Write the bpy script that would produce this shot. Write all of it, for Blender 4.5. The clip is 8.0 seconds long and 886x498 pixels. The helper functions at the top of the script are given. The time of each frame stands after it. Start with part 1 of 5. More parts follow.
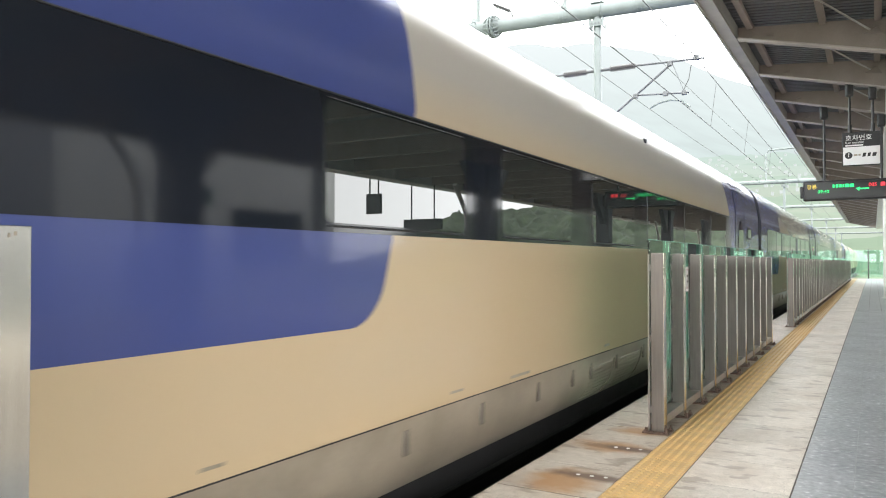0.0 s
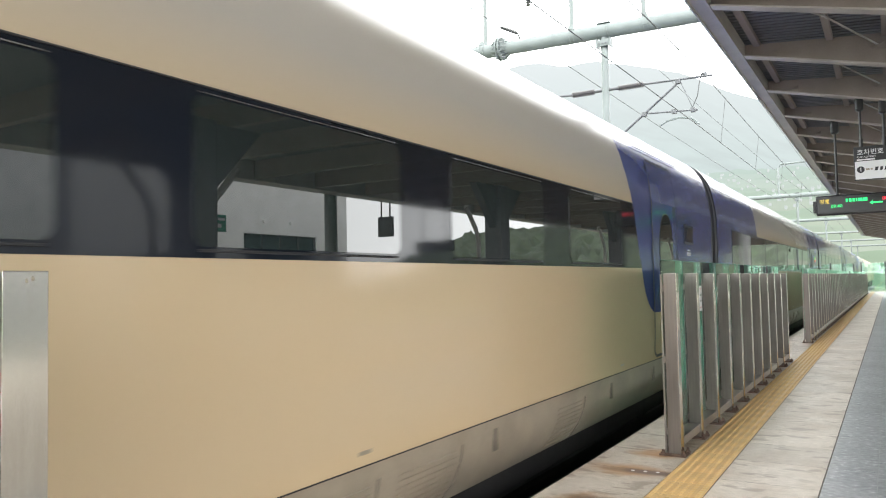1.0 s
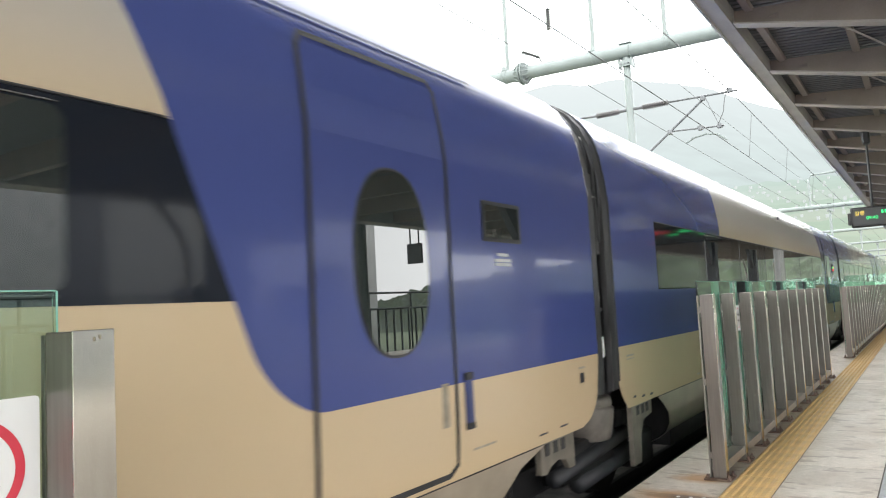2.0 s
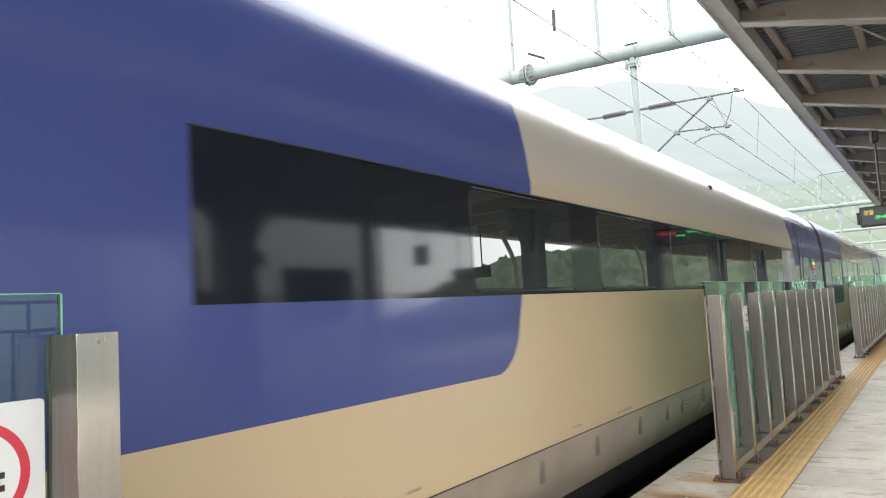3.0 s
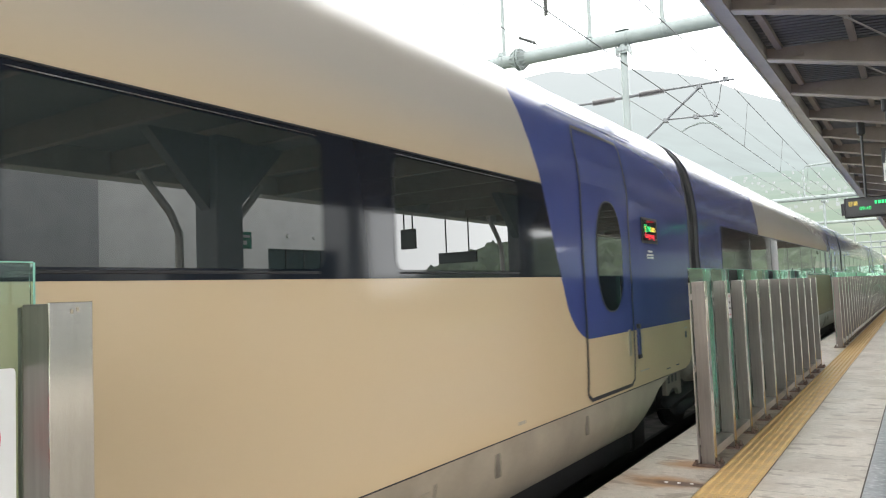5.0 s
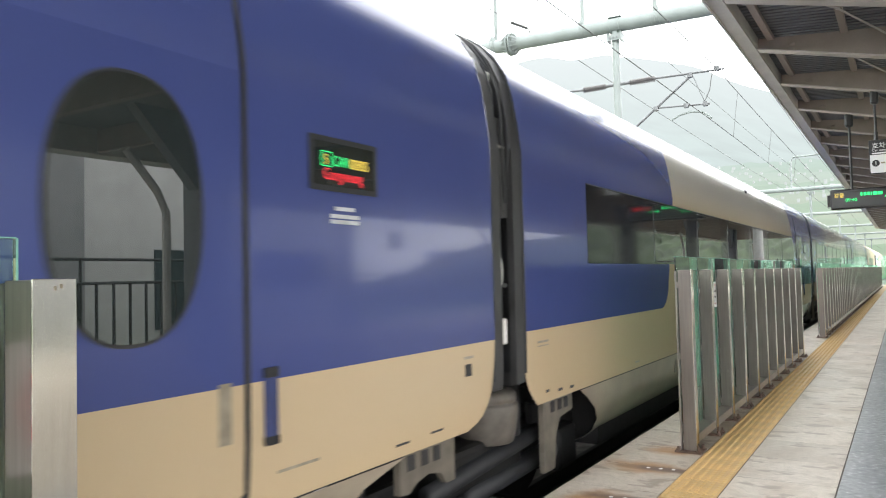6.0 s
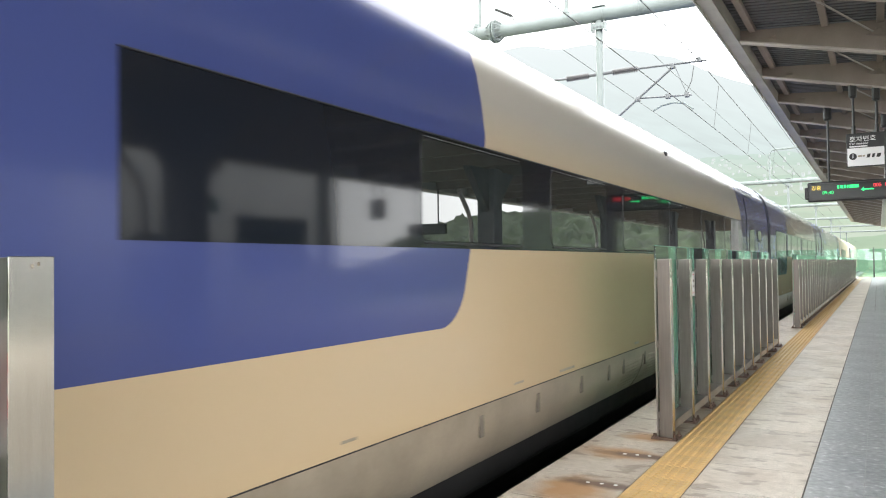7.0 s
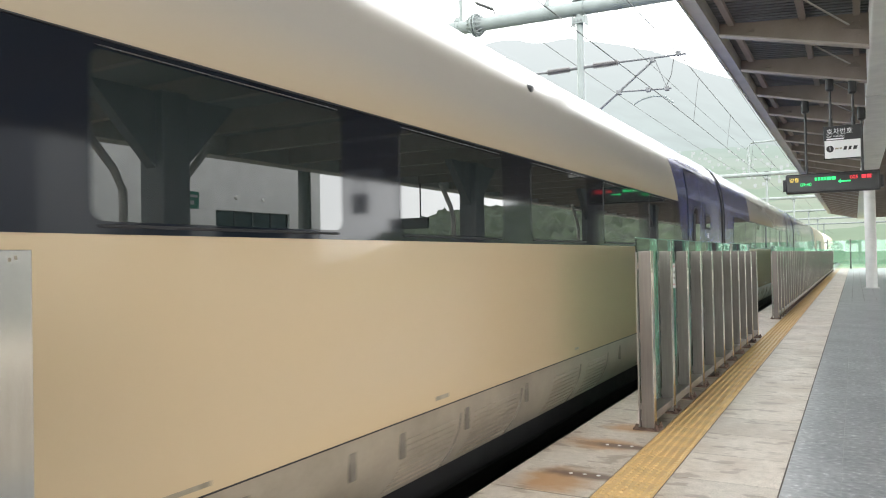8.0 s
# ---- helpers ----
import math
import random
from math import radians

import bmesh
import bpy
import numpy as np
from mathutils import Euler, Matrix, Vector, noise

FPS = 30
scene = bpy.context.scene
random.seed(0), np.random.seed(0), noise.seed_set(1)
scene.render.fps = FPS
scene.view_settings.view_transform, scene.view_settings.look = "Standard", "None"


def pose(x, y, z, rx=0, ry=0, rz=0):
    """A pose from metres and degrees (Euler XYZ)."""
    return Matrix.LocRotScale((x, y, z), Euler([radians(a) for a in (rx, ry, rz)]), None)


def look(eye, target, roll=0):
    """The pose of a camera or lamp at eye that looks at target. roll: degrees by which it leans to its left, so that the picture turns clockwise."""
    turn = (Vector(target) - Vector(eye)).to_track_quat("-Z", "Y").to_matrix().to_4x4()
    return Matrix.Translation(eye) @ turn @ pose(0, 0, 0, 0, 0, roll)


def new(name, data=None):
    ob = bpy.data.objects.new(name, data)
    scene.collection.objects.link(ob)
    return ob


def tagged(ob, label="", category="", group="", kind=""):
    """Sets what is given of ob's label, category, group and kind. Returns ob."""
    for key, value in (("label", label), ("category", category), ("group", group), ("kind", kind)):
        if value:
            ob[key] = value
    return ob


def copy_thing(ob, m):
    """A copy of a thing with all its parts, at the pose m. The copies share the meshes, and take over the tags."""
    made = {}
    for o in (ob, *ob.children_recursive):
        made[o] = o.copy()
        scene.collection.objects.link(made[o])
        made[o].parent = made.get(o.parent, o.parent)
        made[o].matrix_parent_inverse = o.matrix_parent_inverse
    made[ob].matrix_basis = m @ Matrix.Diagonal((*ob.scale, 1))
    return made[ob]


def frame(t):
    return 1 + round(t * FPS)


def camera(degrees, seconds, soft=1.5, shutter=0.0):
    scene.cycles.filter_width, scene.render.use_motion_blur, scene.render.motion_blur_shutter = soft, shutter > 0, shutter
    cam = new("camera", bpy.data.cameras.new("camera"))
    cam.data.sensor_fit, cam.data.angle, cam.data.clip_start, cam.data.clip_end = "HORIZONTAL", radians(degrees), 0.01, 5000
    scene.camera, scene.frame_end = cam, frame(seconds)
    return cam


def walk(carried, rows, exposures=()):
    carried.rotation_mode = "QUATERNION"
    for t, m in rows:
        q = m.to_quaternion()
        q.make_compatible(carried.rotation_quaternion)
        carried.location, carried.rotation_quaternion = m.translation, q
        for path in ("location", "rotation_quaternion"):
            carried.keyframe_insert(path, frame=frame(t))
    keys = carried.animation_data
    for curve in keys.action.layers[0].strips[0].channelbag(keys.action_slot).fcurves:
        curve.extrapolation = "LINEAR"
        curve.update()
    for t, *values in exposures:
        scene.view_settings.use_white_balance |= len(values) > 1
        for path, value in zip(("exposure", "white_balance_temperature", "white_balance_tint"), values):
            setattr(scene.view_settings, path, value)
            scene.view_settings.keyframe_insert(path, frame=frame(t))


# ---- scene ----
cam = camera(62.0, 8.0, soft=1.1, shutter=0.25)
PATH = [
    (0, (0.074, -0.261, 1.324), (-0.933, 1.466, 1.358), -0.0),
    (0.5, (0.091, -0.286, 1.342), (-0.923, 1.437, 1.399), -0.4),
    (1, (0.091, -0.273, 1.355), (-0.944, 1.436, 1.445), -1.1),
    (1.5, (0.083, -0.301, 1.388), (-0.981, 1.387, 1.514), -2.2),
    (2, (0.074, -0.326, 1.4), (-1.02, 1.341, 1.557), -3.0),
    (3.5, (0.083, -0.312, 1.392), (-1.03, 1.342, 1.554), -3.2),
    (4, (0.093, -0.308, 1.38), (-1.009, 1.354, 1.53), -2.8),
    (4.5, (0.082, -0.301, 1.379), (-1.01, 1.369, 1.516), -2.6),
    (6, (0.072, -0.291, 1.375), (-0.987, 1.403, 1.453), -1.4),
    (6.5, (0.068, -0.292, 1.37), (-0.971, 1.416, 1.428), -0.9),
    (7, (0.067, -0.292, 1.366), (-0.949, 1.43, 1.409), -0.7),
    (7.5, (0.069, -0.306, 1.366), (-0.925, 1.429, 1.397), -0.8),
    (8, (0.066, -0.292, 1.359), (-0.909, 1.454, 1.386), -1.1),
]
walk(cam, [(t, look(eye, target, roll)) for t, eye, target, roll in PATH],
     [(0, 0.08), (0.5, -0.05), (1, -0.04), (1.5, -0.07), (2, 0.0), (3.5, 0.02), (4, -0.09), (4.5, -0.13), (6, 0.02), (6.5, 0.04), (7, 0.07), (7.5, 0.04), (8, -0.05)])

# ---------------------------------------------------------------- light
TRACK_X = -3.585          # centre of the near track
SIDE = 1.485              # half the width of a car
CAR = 18.37               # from gangway to gangway
RAIL_Z = -0.5             # top of the rails below the platform

world = bpy.data.worlds.new("overcast")
scene.world = world
world.use_nodes = True
wn, wl = world.node_tree.nodes, world.node_tree.links
sky = wn.new("ShaderNodeTexSky")
sky.sky_type, sky.sun_disc = "NISHITA", False
sky.sun_elevation, sky.sun_rotation = radians(24), radians(143)
cloud = wn.new("ShaderNodeMixRGB")
cloud.inputs[0].default_value = 0.9
cloud.inputs[2].default_value = (58.0, 59.0, 59.0, 1)
wl.new(sky.outputs[0], cloud.inputs[1])
wl.new(cloud.outputs[0], wn["Background"].inputs[0])
wn["Background"].inputs[1].default_value = 0.1

sun = new("sun", bpy.data.lights.new("sun", "SUN"))
sun.data.energy, sun.data.angle, sun.data.color = 1.5, radians(40), (1, 0.97, 0.93)
sun.matrix_basis = look((55, -75, 41), (0, 0, 0))


# ---------------------------------------------------------------- materials
def principled(name, color, rough=0.5, metal=0.0, coat=0.0, spec=0.5, ior=1.5):
    m = bpy.data.materials.new(name)
    m.use_nodes = True
    b = m.node_tree.nodes["Principled BSDF"]
    b.inputs["Base Color"].default_value = (*color, 1)
    b.inputs["Roughness"].default_value = rough
    b.inputs["Metallic"].default_value = metal
    b.inputs["Coat Weight"].default_value = coat
    b.inputs["Coat Roughness"].default_value = 0.04
    b.inputs["Specular IOR Level"].default_value = spec
    b.inputs["IOR"].default_value = ior
    return m, m.node_tree.nodes, m.node_tree.links, b


def calc(n, l, op, a, b=None, clamp=False):
    q = n.new("ShaderNodeMath")
    q.operation, q.use_clamp = op, clamp
    for i, v in enumerate((a, b)):
        if v is None:
            continue
        if isinstance(v, (int, float)):
            q.inputs[i].default_value = v
        else:
            l.new(v, q.inputs[i])
    return q.outputs[0]


def noise_tex(n, l, scale, detail=4, stretch=None, world_space=False):
    tc = n.new("ShaderNodeNewGeometry") if world_space else n.new("ShaderNodeTexCoord")
    out = tc.outputs["Position"] if world_space else tc.outputs["Object"]
    if stretch:
        mp = n.new("ShaderNodeMapping")
        mp.inputs["Scale"].default_value = stretch
        l.new(out, mp.inputs[0])
        out = mp.outputs[0]
    t = n.new("ShaderNodeTexNoise")
    t.inputs["Scale"].default_value, t.inputs["Detail"].default_value = scale, detail
    l.new(out, t.inputs["Vector"])
    return t.outputs["Fac"]


def ramp(n, l, fac, stops):
    r = n.new("ShaderNodeValToRGB")
    while len(r.color_ramp.elements) < len(stops):
        r.color_ramp.elements.new(0.5)
    for e, (p, c) in zip(r.color_ramp.elements, stops):
        e.position, e.color = p, (*c, 1)
    l.new(fac, r.inputs[0])
    return r.outputs[0]


def mix(n, l, fac, a, b, mode="MIX"):
    q = n.new("ShaderNodeMixRGB")
    q.blend_type = mode
    for i, v in enumerate((fac, a, b)):
        if isinstance(v, (int, float)):
            q.inputs[i].default_value = v
        elif isinstance(v, tuple):
            q.inputs[i].default_value = (*v, 1)
        else:
            l.new(v, q.inputs[i])
    return q.outputs[0]


def bump(n, l, b, height, strength, distance=0.01):
    q = n.new("ShaderNodeBump")
    q.inputs["Strength"].default_value, q.inputs["Distance"].default_value = strength, distance
    l.new(height, q.inputs["Height"])
    l.new(q.outputs[0], b.inputs["Normal"])


def worn(name, color, rough=0.5, metal=0.0, scale=6.0, vary=0.25, grain=0.15, coat=0.0, stretch=None):
    """A plain surface with stains at one scale and grain at another."""
    m, n, l, b = principled(name, color, rough, metal, coat)
    big = noise_tex(n, l, scale, 5, stretch)
    fine = noise_tex(n, l, scale * 22, 3, stretch)
    dark = tuple(c * (1 - vary) for c in color)
    light = tuple(min(1, c * (1 + vary)) for c in color)
    col = ramp(n, l, big, [(0.3, dark), (0.7, light)])
    col = mix(n, l, grain, col, fine, "OVERLAY")
    l.new(col, b.inputs["Base Color"])
    l.new(calc(n, l, "ADD", calc(n, l, "MULTIPLY", big, 0.25), rough - 0.12), b.inputs["Roughness"])
    bump(n, l, b, fine, 0.12, 0.004)
    return m


def glow(name, color, strength):
    m = bpy.data.materials.new(name)
    m.use_nodes = True
    b = m.node_tree.nodes["Principled BSDF"]
    b.inputs["Base Color"].default_value = (0.02, 0.02, 0.02, 1)
    b.inputs["Emission Color"].default_value = (*color, 1)
    b.inputs["Emission Strength"].default_value = strength
    return m


BEIGE, BLUE, SHEEN_GREY = (0.60, 0.468, 0.312), (0.060, 0.082, 0.26), (0.455, 0.43, 0.405)


def livery():
    """Beige car body with blue ends: a straight lower edge, rounded corners, an upright and a slanted border."""
    m, n, l, b = principled("livery_paint", BEIGE, 0.32, 0.0, 0.28, 0.22)
    tc = n.new("ShaderNodeTexCoord")
    sep = n.new("ShaderNodeSeparateXYZ")
    l.new(tc.outputs["Object"], sep.inputs[0])
    u, z = sep.outputs["Y"], sep.outputs["Z"]
    def zone(inside, r, edge):
        low = calc(n, l, "SUBTRACT", z, edge)
        a = calc(n, l, "MAXIMUM", calc(n, l, "SUBTRACT", r, low), 0.0)
        c = calc(n, l, "MAXIMUM", calc(n, l, "SUBTRACT", r, inside), 0.0)
        d = calc(n, l, "SQRT", calc(n, l, "ADD", calc(n, l, "MULTIPLY", a, a), calc(n, l, "MULTIPLY", c, c)))
        return calc(n, l, "GREATER_THAN", calc(n, l, "SUBTRACT", r, d), 0.0)

    front = calc(n, l, "SUBTRACT", calc(n, l, "ADD", 3.52, calc(n, l, "MULTIPLY", calc(n, l, "MINIMUM", calc(n, l, "SUBTRACT", z, 0.35), 1.8), 0.315)), u)
    rear = calc(n, l, "SUBTRACT", u, calc(n, l, "SUBTRACT", 15.23, calc(n, l, "MULTIPLY", z, 0.405)))
    blue = calc(n, l, "MAXIMUM", zone(front, 0.22, 1.0), zone(rear, 0.3, 0.984))
    dirt = noise_tex(n, l, 0.5, 3, (1, 0.5, 1.6))
    fine = noise_tex(n, l, 60, 3)
    c1 = mix(n, l, calc(n, l, "MULTIPLY", dirt, 0.22), BEIGE, (0.58, 0.45, 0.29))
    # greyer towards the roof: the sky's sheen on the shoulder, put into the colour
    sky_sheen = calc(n, l, "MULTIPLY", calc(n, l, "SUBTRACT", calc(n, l, "ADD", z, calc(n, l, "MULTIPLY", dirt, 0.2)), 2.12), 2.3, True)
    c1 = mix(n, l, calc(n, l, "MULTIPLY", sky_sheen, 0.9), c1, SHEEN_GREY)
    # roof top painted darker to hold down the white glare of the sky
    roof_dimming = calc(n, l, "MULTIPLY", calc(n, l, "SUBTRACT", calc(n, l, "ADD", z, calc(n, l, "MULTIPLY", dirt, 0.12)), 2.84), 5.0, True)
    c1 = mix(n, l, roof_dimming, c1, (0.215, 0.21, 0.205))
    c2 = mix(n, l, calc(n, l, "MULTIPLY", dirt, 0.3), BLUE, (0.075, 0.09, 0.2))
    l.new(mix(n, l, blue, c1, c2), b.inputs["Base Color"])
    l.new(calc(n, l, "ADD", calc(n, l, "MULTIPLY", dirt, 0.10), 0.12), b.inputs["Roughness"])
    bump(n, l, b, fine, 0.02, 0.002)
    return m


def stone(n, l):
    """Speckled warm grey granite with damp smears and ground-in dirt."""
    speck = noise_tex(n, l, 130, 2, None, True)
    mottle = noise_tex(n, l, 16, 5, None, True)
    stain = noise_tex(n, l, 1.9, 6, (1.2, 0.9, 1), True)
    smear = noise_tex(n, l, 4.6, 4, (0.85, 1.7, 1), True)
    c = ramp(n, l, speck, [(0.3, (0.36, 0.32, 0.275)), (0.5, (0.605, 0.55, 0.48)), (0.72, (0.74, 0.685, 0.61))])
    c = mix(n, l, 0.55, c, ramp(n, l, mottle, [(0.3, (0.72, 0.70, 0.67)), (0.7, (1.12, 1.11, 1.10))]), "MULTIPLY")
    c = mix(n, l, calc(n, l, "MULTIPLY", ramp(n, l, stain, [(0.45, (0, 0, 0)), (0.7, (1, 1, 1))]), 0.5), c, (0.37, 0.29, 0.215))
    wet = ramp(n, l, smear, [(0.58, (0, 0, 0)), (0.63, (1, 1, 1))])
    c = mix(n, l, calc(n, l, "MULTIPLY", wet, 0.6), c, (0.23, 0.175, 0.13))
    return c, wet, speck


def granite():
    m, n, l, b = principled("granite_paving", (0.5, 0.47, 0.42), 0.45)
    info = n.new("ShaderNodeObjectInfo")
    c, wet, speck = stone(n, l)
    tone = calc(n, l, "ADD", calc(n, l, "MULTIPLY", info.outputs["Random"], 0.16), 1.0)
    l.new(mix(n, l, 1.0, c, tone, "MULTIPLY"), b.inputs["Base Color"])
    l.new(calc(n, l, "SUBTRACT", 0.5, calc(n, l, "MULTIPLY", wet, 0.07)), b.inputs["Roughness"])
    bump(n, l, b, speck, 0.12, 0.004)
    return m


def rust_stained():
    """Paving browned by rust that ran from two old anchor plates."""
    m, n, l, b = principled("rust_stained_paving", (0.5, 0.46, 0.4), 0.45)
    c, wet, speck = stone(n, l)
    geo = n.new("ShaderNodeNewGeometry")
    sep = n.new("ShaderNodeSeparateXYZ")
    l.new(geo.outputs["Position"], sep.inputs[0])
    edge = noise_tex(n, l, 7, 5, None, True)
    wob = calc(n, l, "MULTIPLY", calc(n, l, "SUBTRACT", edge, 0.5), 1.5)

    def spot(cx, cy, rx, ry):
        dx = calc(n, l, "DIVIDE", calc(n, l, "SUBTRACT", sep.outputs["X"], cx), rx)
        dy = calc(n, l, "DIVIDE", calc(n, l, "SUBTRACT", sep.outputs["Y"], cy), ry)
        d = calc(n, l, "SQRT", calc(n, l, "ADD", calc(n, l, "MULTIPLY", dx, dx), calc(n, l, "MULTIPLY", dy, dy)))
        return calc(n, l, "SUBTRACT", 1.7, calc(n, l, "ADD", d, wob), True)

    runs = calc(n, l, "MAXIMUM", spot(-1.56, 3.98, 0.17, 0.2), spot(-1.55, 4.93, 0.2, 0.12))
    runs = calc(n, l, "MAXIMUM", runs, spot(-1.5, 5.5, 0.16, 0.1))
    scars = calc(n, l, "MAXIMUM", spot(-1.42, 4.14, 0.22, 0.06), spot(-1.42, 4.92, 0.23, 0.055))
    c = mix(n, l, calc(n, l, "MULTIPLY", runs, 0.85), c, (0.42, 0.215, 0.07))
    c = mix(n, l, calc(n, l, "MULTIPLY", scars, 0.9), c, (0.125, 0.07, 0.045))
    l.new(c, b.inputs["Base Color"])
    bump(n, l, b, speck, 0.12, 0.004)
    return m


def slate():
    m, n, l, b = principled("blue_grey_slate_paving", (0.25, 0.26, 0.27), 0.25)
    info = n.new("ShaderNodeObjectInfo")
    cleft = noise_tex(n, l, 22, 6, (1, 1, 1), True)
    big = noise_tex(n, l, 1.6, 4, None, True)
    flake = noise_tex(n, l, 9, 3, None, True)
    c = ramp(n, l, cleft, [(0.3, (0.22, 0.232, 0.245)), (0.5, (0.31, 0.325, 0.34)), (0.60, (0.36, 0.375, 0.39)), (0.68, (0.56, 0.575, 0.58))])
    c = mix(n, l, 0.7, c, ramp(n, l, big, [(0.3, (0.76, 0.76, 0.78)), (0.7, (1.18, 1.18, 1.16))]), "MULTIPLY")
    tone = calc(n, l, "ADD", calc(n, l, "MULTIPLY", info.outputs["Random"], 0.14), 0.93)
    l.new(mix(n, l, 1.0, c, tone, "MULTIPLY"), b.inputs["Base Color"])
    l.new(ramp(n, l, flake, [(0.3, (0.28, 0.28, 0.28)), (0.7, (0.36, 0.36, 0.36))]), b.inputs["Roughness"])
    bump(n, l, b, cleft, 0.4, 0.008)
    return m


def brushed(name, color, rough, metal=0.6):
    m, n, l, b = principled(name, color, rough, metal)
    smudge = noise_tex(n, l, 2.2, 4, (1, 1, 0.5), True)
    grain = noise_tex(n, l, 60, 3, (1, 1, 0.05), True)
    spots = noise_tex(n, l, 34, 4, (1, 1, 0.8), True)
    c = ramp(n, l, smudge, [(0.3, tuple(c * 0.78 for c in color)), (0.7, color)])
    c = mix(n, l, 0.22, c, grain, "OVERLAY")
    c = mix(n, l, calc(n, l, "MULTIPLY", ramp(n, l, spots, [(0.66, (0, 0, 0)), (0.74, (1, 1, 1))]), 0.1), c, (0.62, 0.59, 0.55))
    l.new(c, b.inputs["Base Color"])
    l.new(calc(n, l, "ADD", calc(n, l, "MULTIPLY", smudge, 0.18), rough - 0.09), b.inputs["Roughness"])
    return m


def pane_glass(name, tint, rough=0.0):
    """A thin clear pane with a green cast."""
    m = bpy.data.materials.new(name)
    m.use_nodes = True
    n, l = m.node_tree.nodes, m.node_tree.links
    n.remove(n["Principled BSDF"])
    thin, gloss, both, fres = n.new("ShaderNodeBsdfTransparent"), n.new("ShaderNodeBsdfGlossy"), n.new("ShaderNodeMixShader"), n.new("ShaderNodeFresnel")
    thin.inputs[0].default_value = (*tint, 1)
    gloss.inputs["Color"].default_value = (0.9, 1.0, 0.95, 1)
    gloss.inputs["Roughness"].default_value = rough
    fres.inputs[0].default_value = 1.7
    l.new(fres.outputs[0], both.inputs[0])
    l.new(thin.outputs[0], both.inputs[1])
    l.new(gloss.outputs[0], both.inputs[2])
    l.new(both.outputs[0], n["Material Output"].inputs[0])
    return m


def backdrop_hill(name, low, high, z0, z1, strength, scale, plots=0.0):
    """Distant wooded slope; mist and daylight are painted in as glow, paler towards the top."""
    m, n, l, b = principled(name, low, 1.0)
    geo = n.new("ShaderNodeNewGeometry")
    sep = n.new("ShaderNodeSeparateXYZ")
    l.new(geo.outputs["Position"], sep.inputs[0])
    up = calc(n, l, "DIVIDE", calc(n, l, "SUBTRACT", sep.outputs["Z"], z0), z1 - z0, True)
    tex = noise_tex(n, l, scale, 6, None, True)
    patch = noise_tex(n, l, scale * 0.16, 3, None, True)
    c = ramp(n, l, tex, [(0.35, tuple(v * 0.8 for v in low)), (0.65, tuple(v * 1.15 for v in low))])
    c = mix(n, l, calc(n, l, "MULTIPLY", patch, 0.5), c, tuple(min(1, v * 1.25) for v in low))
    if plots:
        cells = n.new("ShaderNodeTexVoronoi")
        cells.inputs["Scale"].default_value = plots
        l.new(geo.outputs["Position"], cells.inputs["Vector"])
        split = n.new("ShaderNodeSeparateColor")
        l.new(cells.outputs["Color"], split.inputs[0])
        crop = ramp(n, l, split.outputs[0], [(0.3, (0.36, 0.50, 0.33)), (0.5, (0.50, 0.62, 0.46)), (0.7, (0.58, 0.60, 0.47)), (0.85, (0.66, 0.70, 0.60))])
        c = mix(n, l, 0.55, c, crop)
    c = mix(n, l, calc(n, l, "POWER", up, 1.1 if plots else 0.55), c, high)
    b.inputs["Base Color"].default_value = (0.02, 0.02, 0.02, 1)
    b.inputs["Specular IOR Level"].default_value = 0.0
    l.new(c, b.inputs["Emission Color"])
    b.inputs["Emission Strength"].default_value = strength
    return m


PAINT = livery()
BAND = principled("dark_band_glass", (0.013, 0.016, 0.024), 0.06, 0, 0, 0.5, 1.43)[0]
PANE = principled("tinted_window_glass", (0.020, 0.027, 0.028), 0.0, 0, 0, 0.5, 1.95)[0]
SKIRT = worn("grey_skirt_paint", (0.31, 0.262, 0.205), 0.38, 0, 2.0, 0.22, 0.1, 0.2)
RUBBER = worn("black_rubber", (0.025, 0.026, 0.03), 0.55, 0, 8)
GAITER = worn("grey_rubber_gaiter", (0.045, 0.045, 0.048), 0.5, 0, 5)
IRON = worn("dark_bogie_iron", (0.013, 0.013, 0.014), 0.55, 0.3, 7, 0.4)
ALU = worn("dull_cast_metal", (0.33, 0.32, 0.30), 0.4, 0.5, 8, 0.25)
CHROME = principled("bright_trim", (0.75, 0.76, 0.78), 0.2, 1.0)[0]
WHITE = worn("white_paint", (0.78, 0.78, 0.76), 0.45, 0, 4, 0.08, 0.08)
HATCH = worn("dull_brown_hatch", (0.17, 0.15, 0.125), 0.5, 0, 9, 0.25)
NAVY = worn("navy_handrail_paint", (0.035, 0.05, 0.16), 0.35, 0, 9, 0.2)
JOINT = worn("pale_cement_joint", (0.42, 0.43, 0.43), 0.8, 0, 10, 0.15)
MARK = worn("faded_grey_print", (0.30, 0.26, 0.20), 0.5, 0, 20)
PALE = worn("pale_print", (0.62, 0.64, 0.68), 0.5, 0, 20)
GRANITE, RUSTY, SLATE = granite(), rust_stained(), slate()
TACTILE = worn("yellow_tactile_tile", (0.64, 0.425, 0.18), 0.5, 0, 3, 0.13, 0.12)
MORTAR = worn("dark_joint", (0.10, 0.085, 0.07), 0.8, 0, 10)
CONCRETE = worn("platform_concrete", (0.30, 0.29, 0.27), 0.75, 0, 3)
STEEL = brushed("brushed_stainless_steel", (0.255, 0.23, 0.21), 0.36, 0.9)
SPRING = worn("dull_taupe_bellows", (0.14, 0.125, 0.11), 0.45, 0.0, 9, 0.25)
GALV = worn("galvanised_tube", (0.10, 0.105, 0.11), 0.45, 0.3, 9, 0.2)
STEEL_DARK = brushed("stainless_steel_side", (0.34, 0.31, 0.285), 0.34)
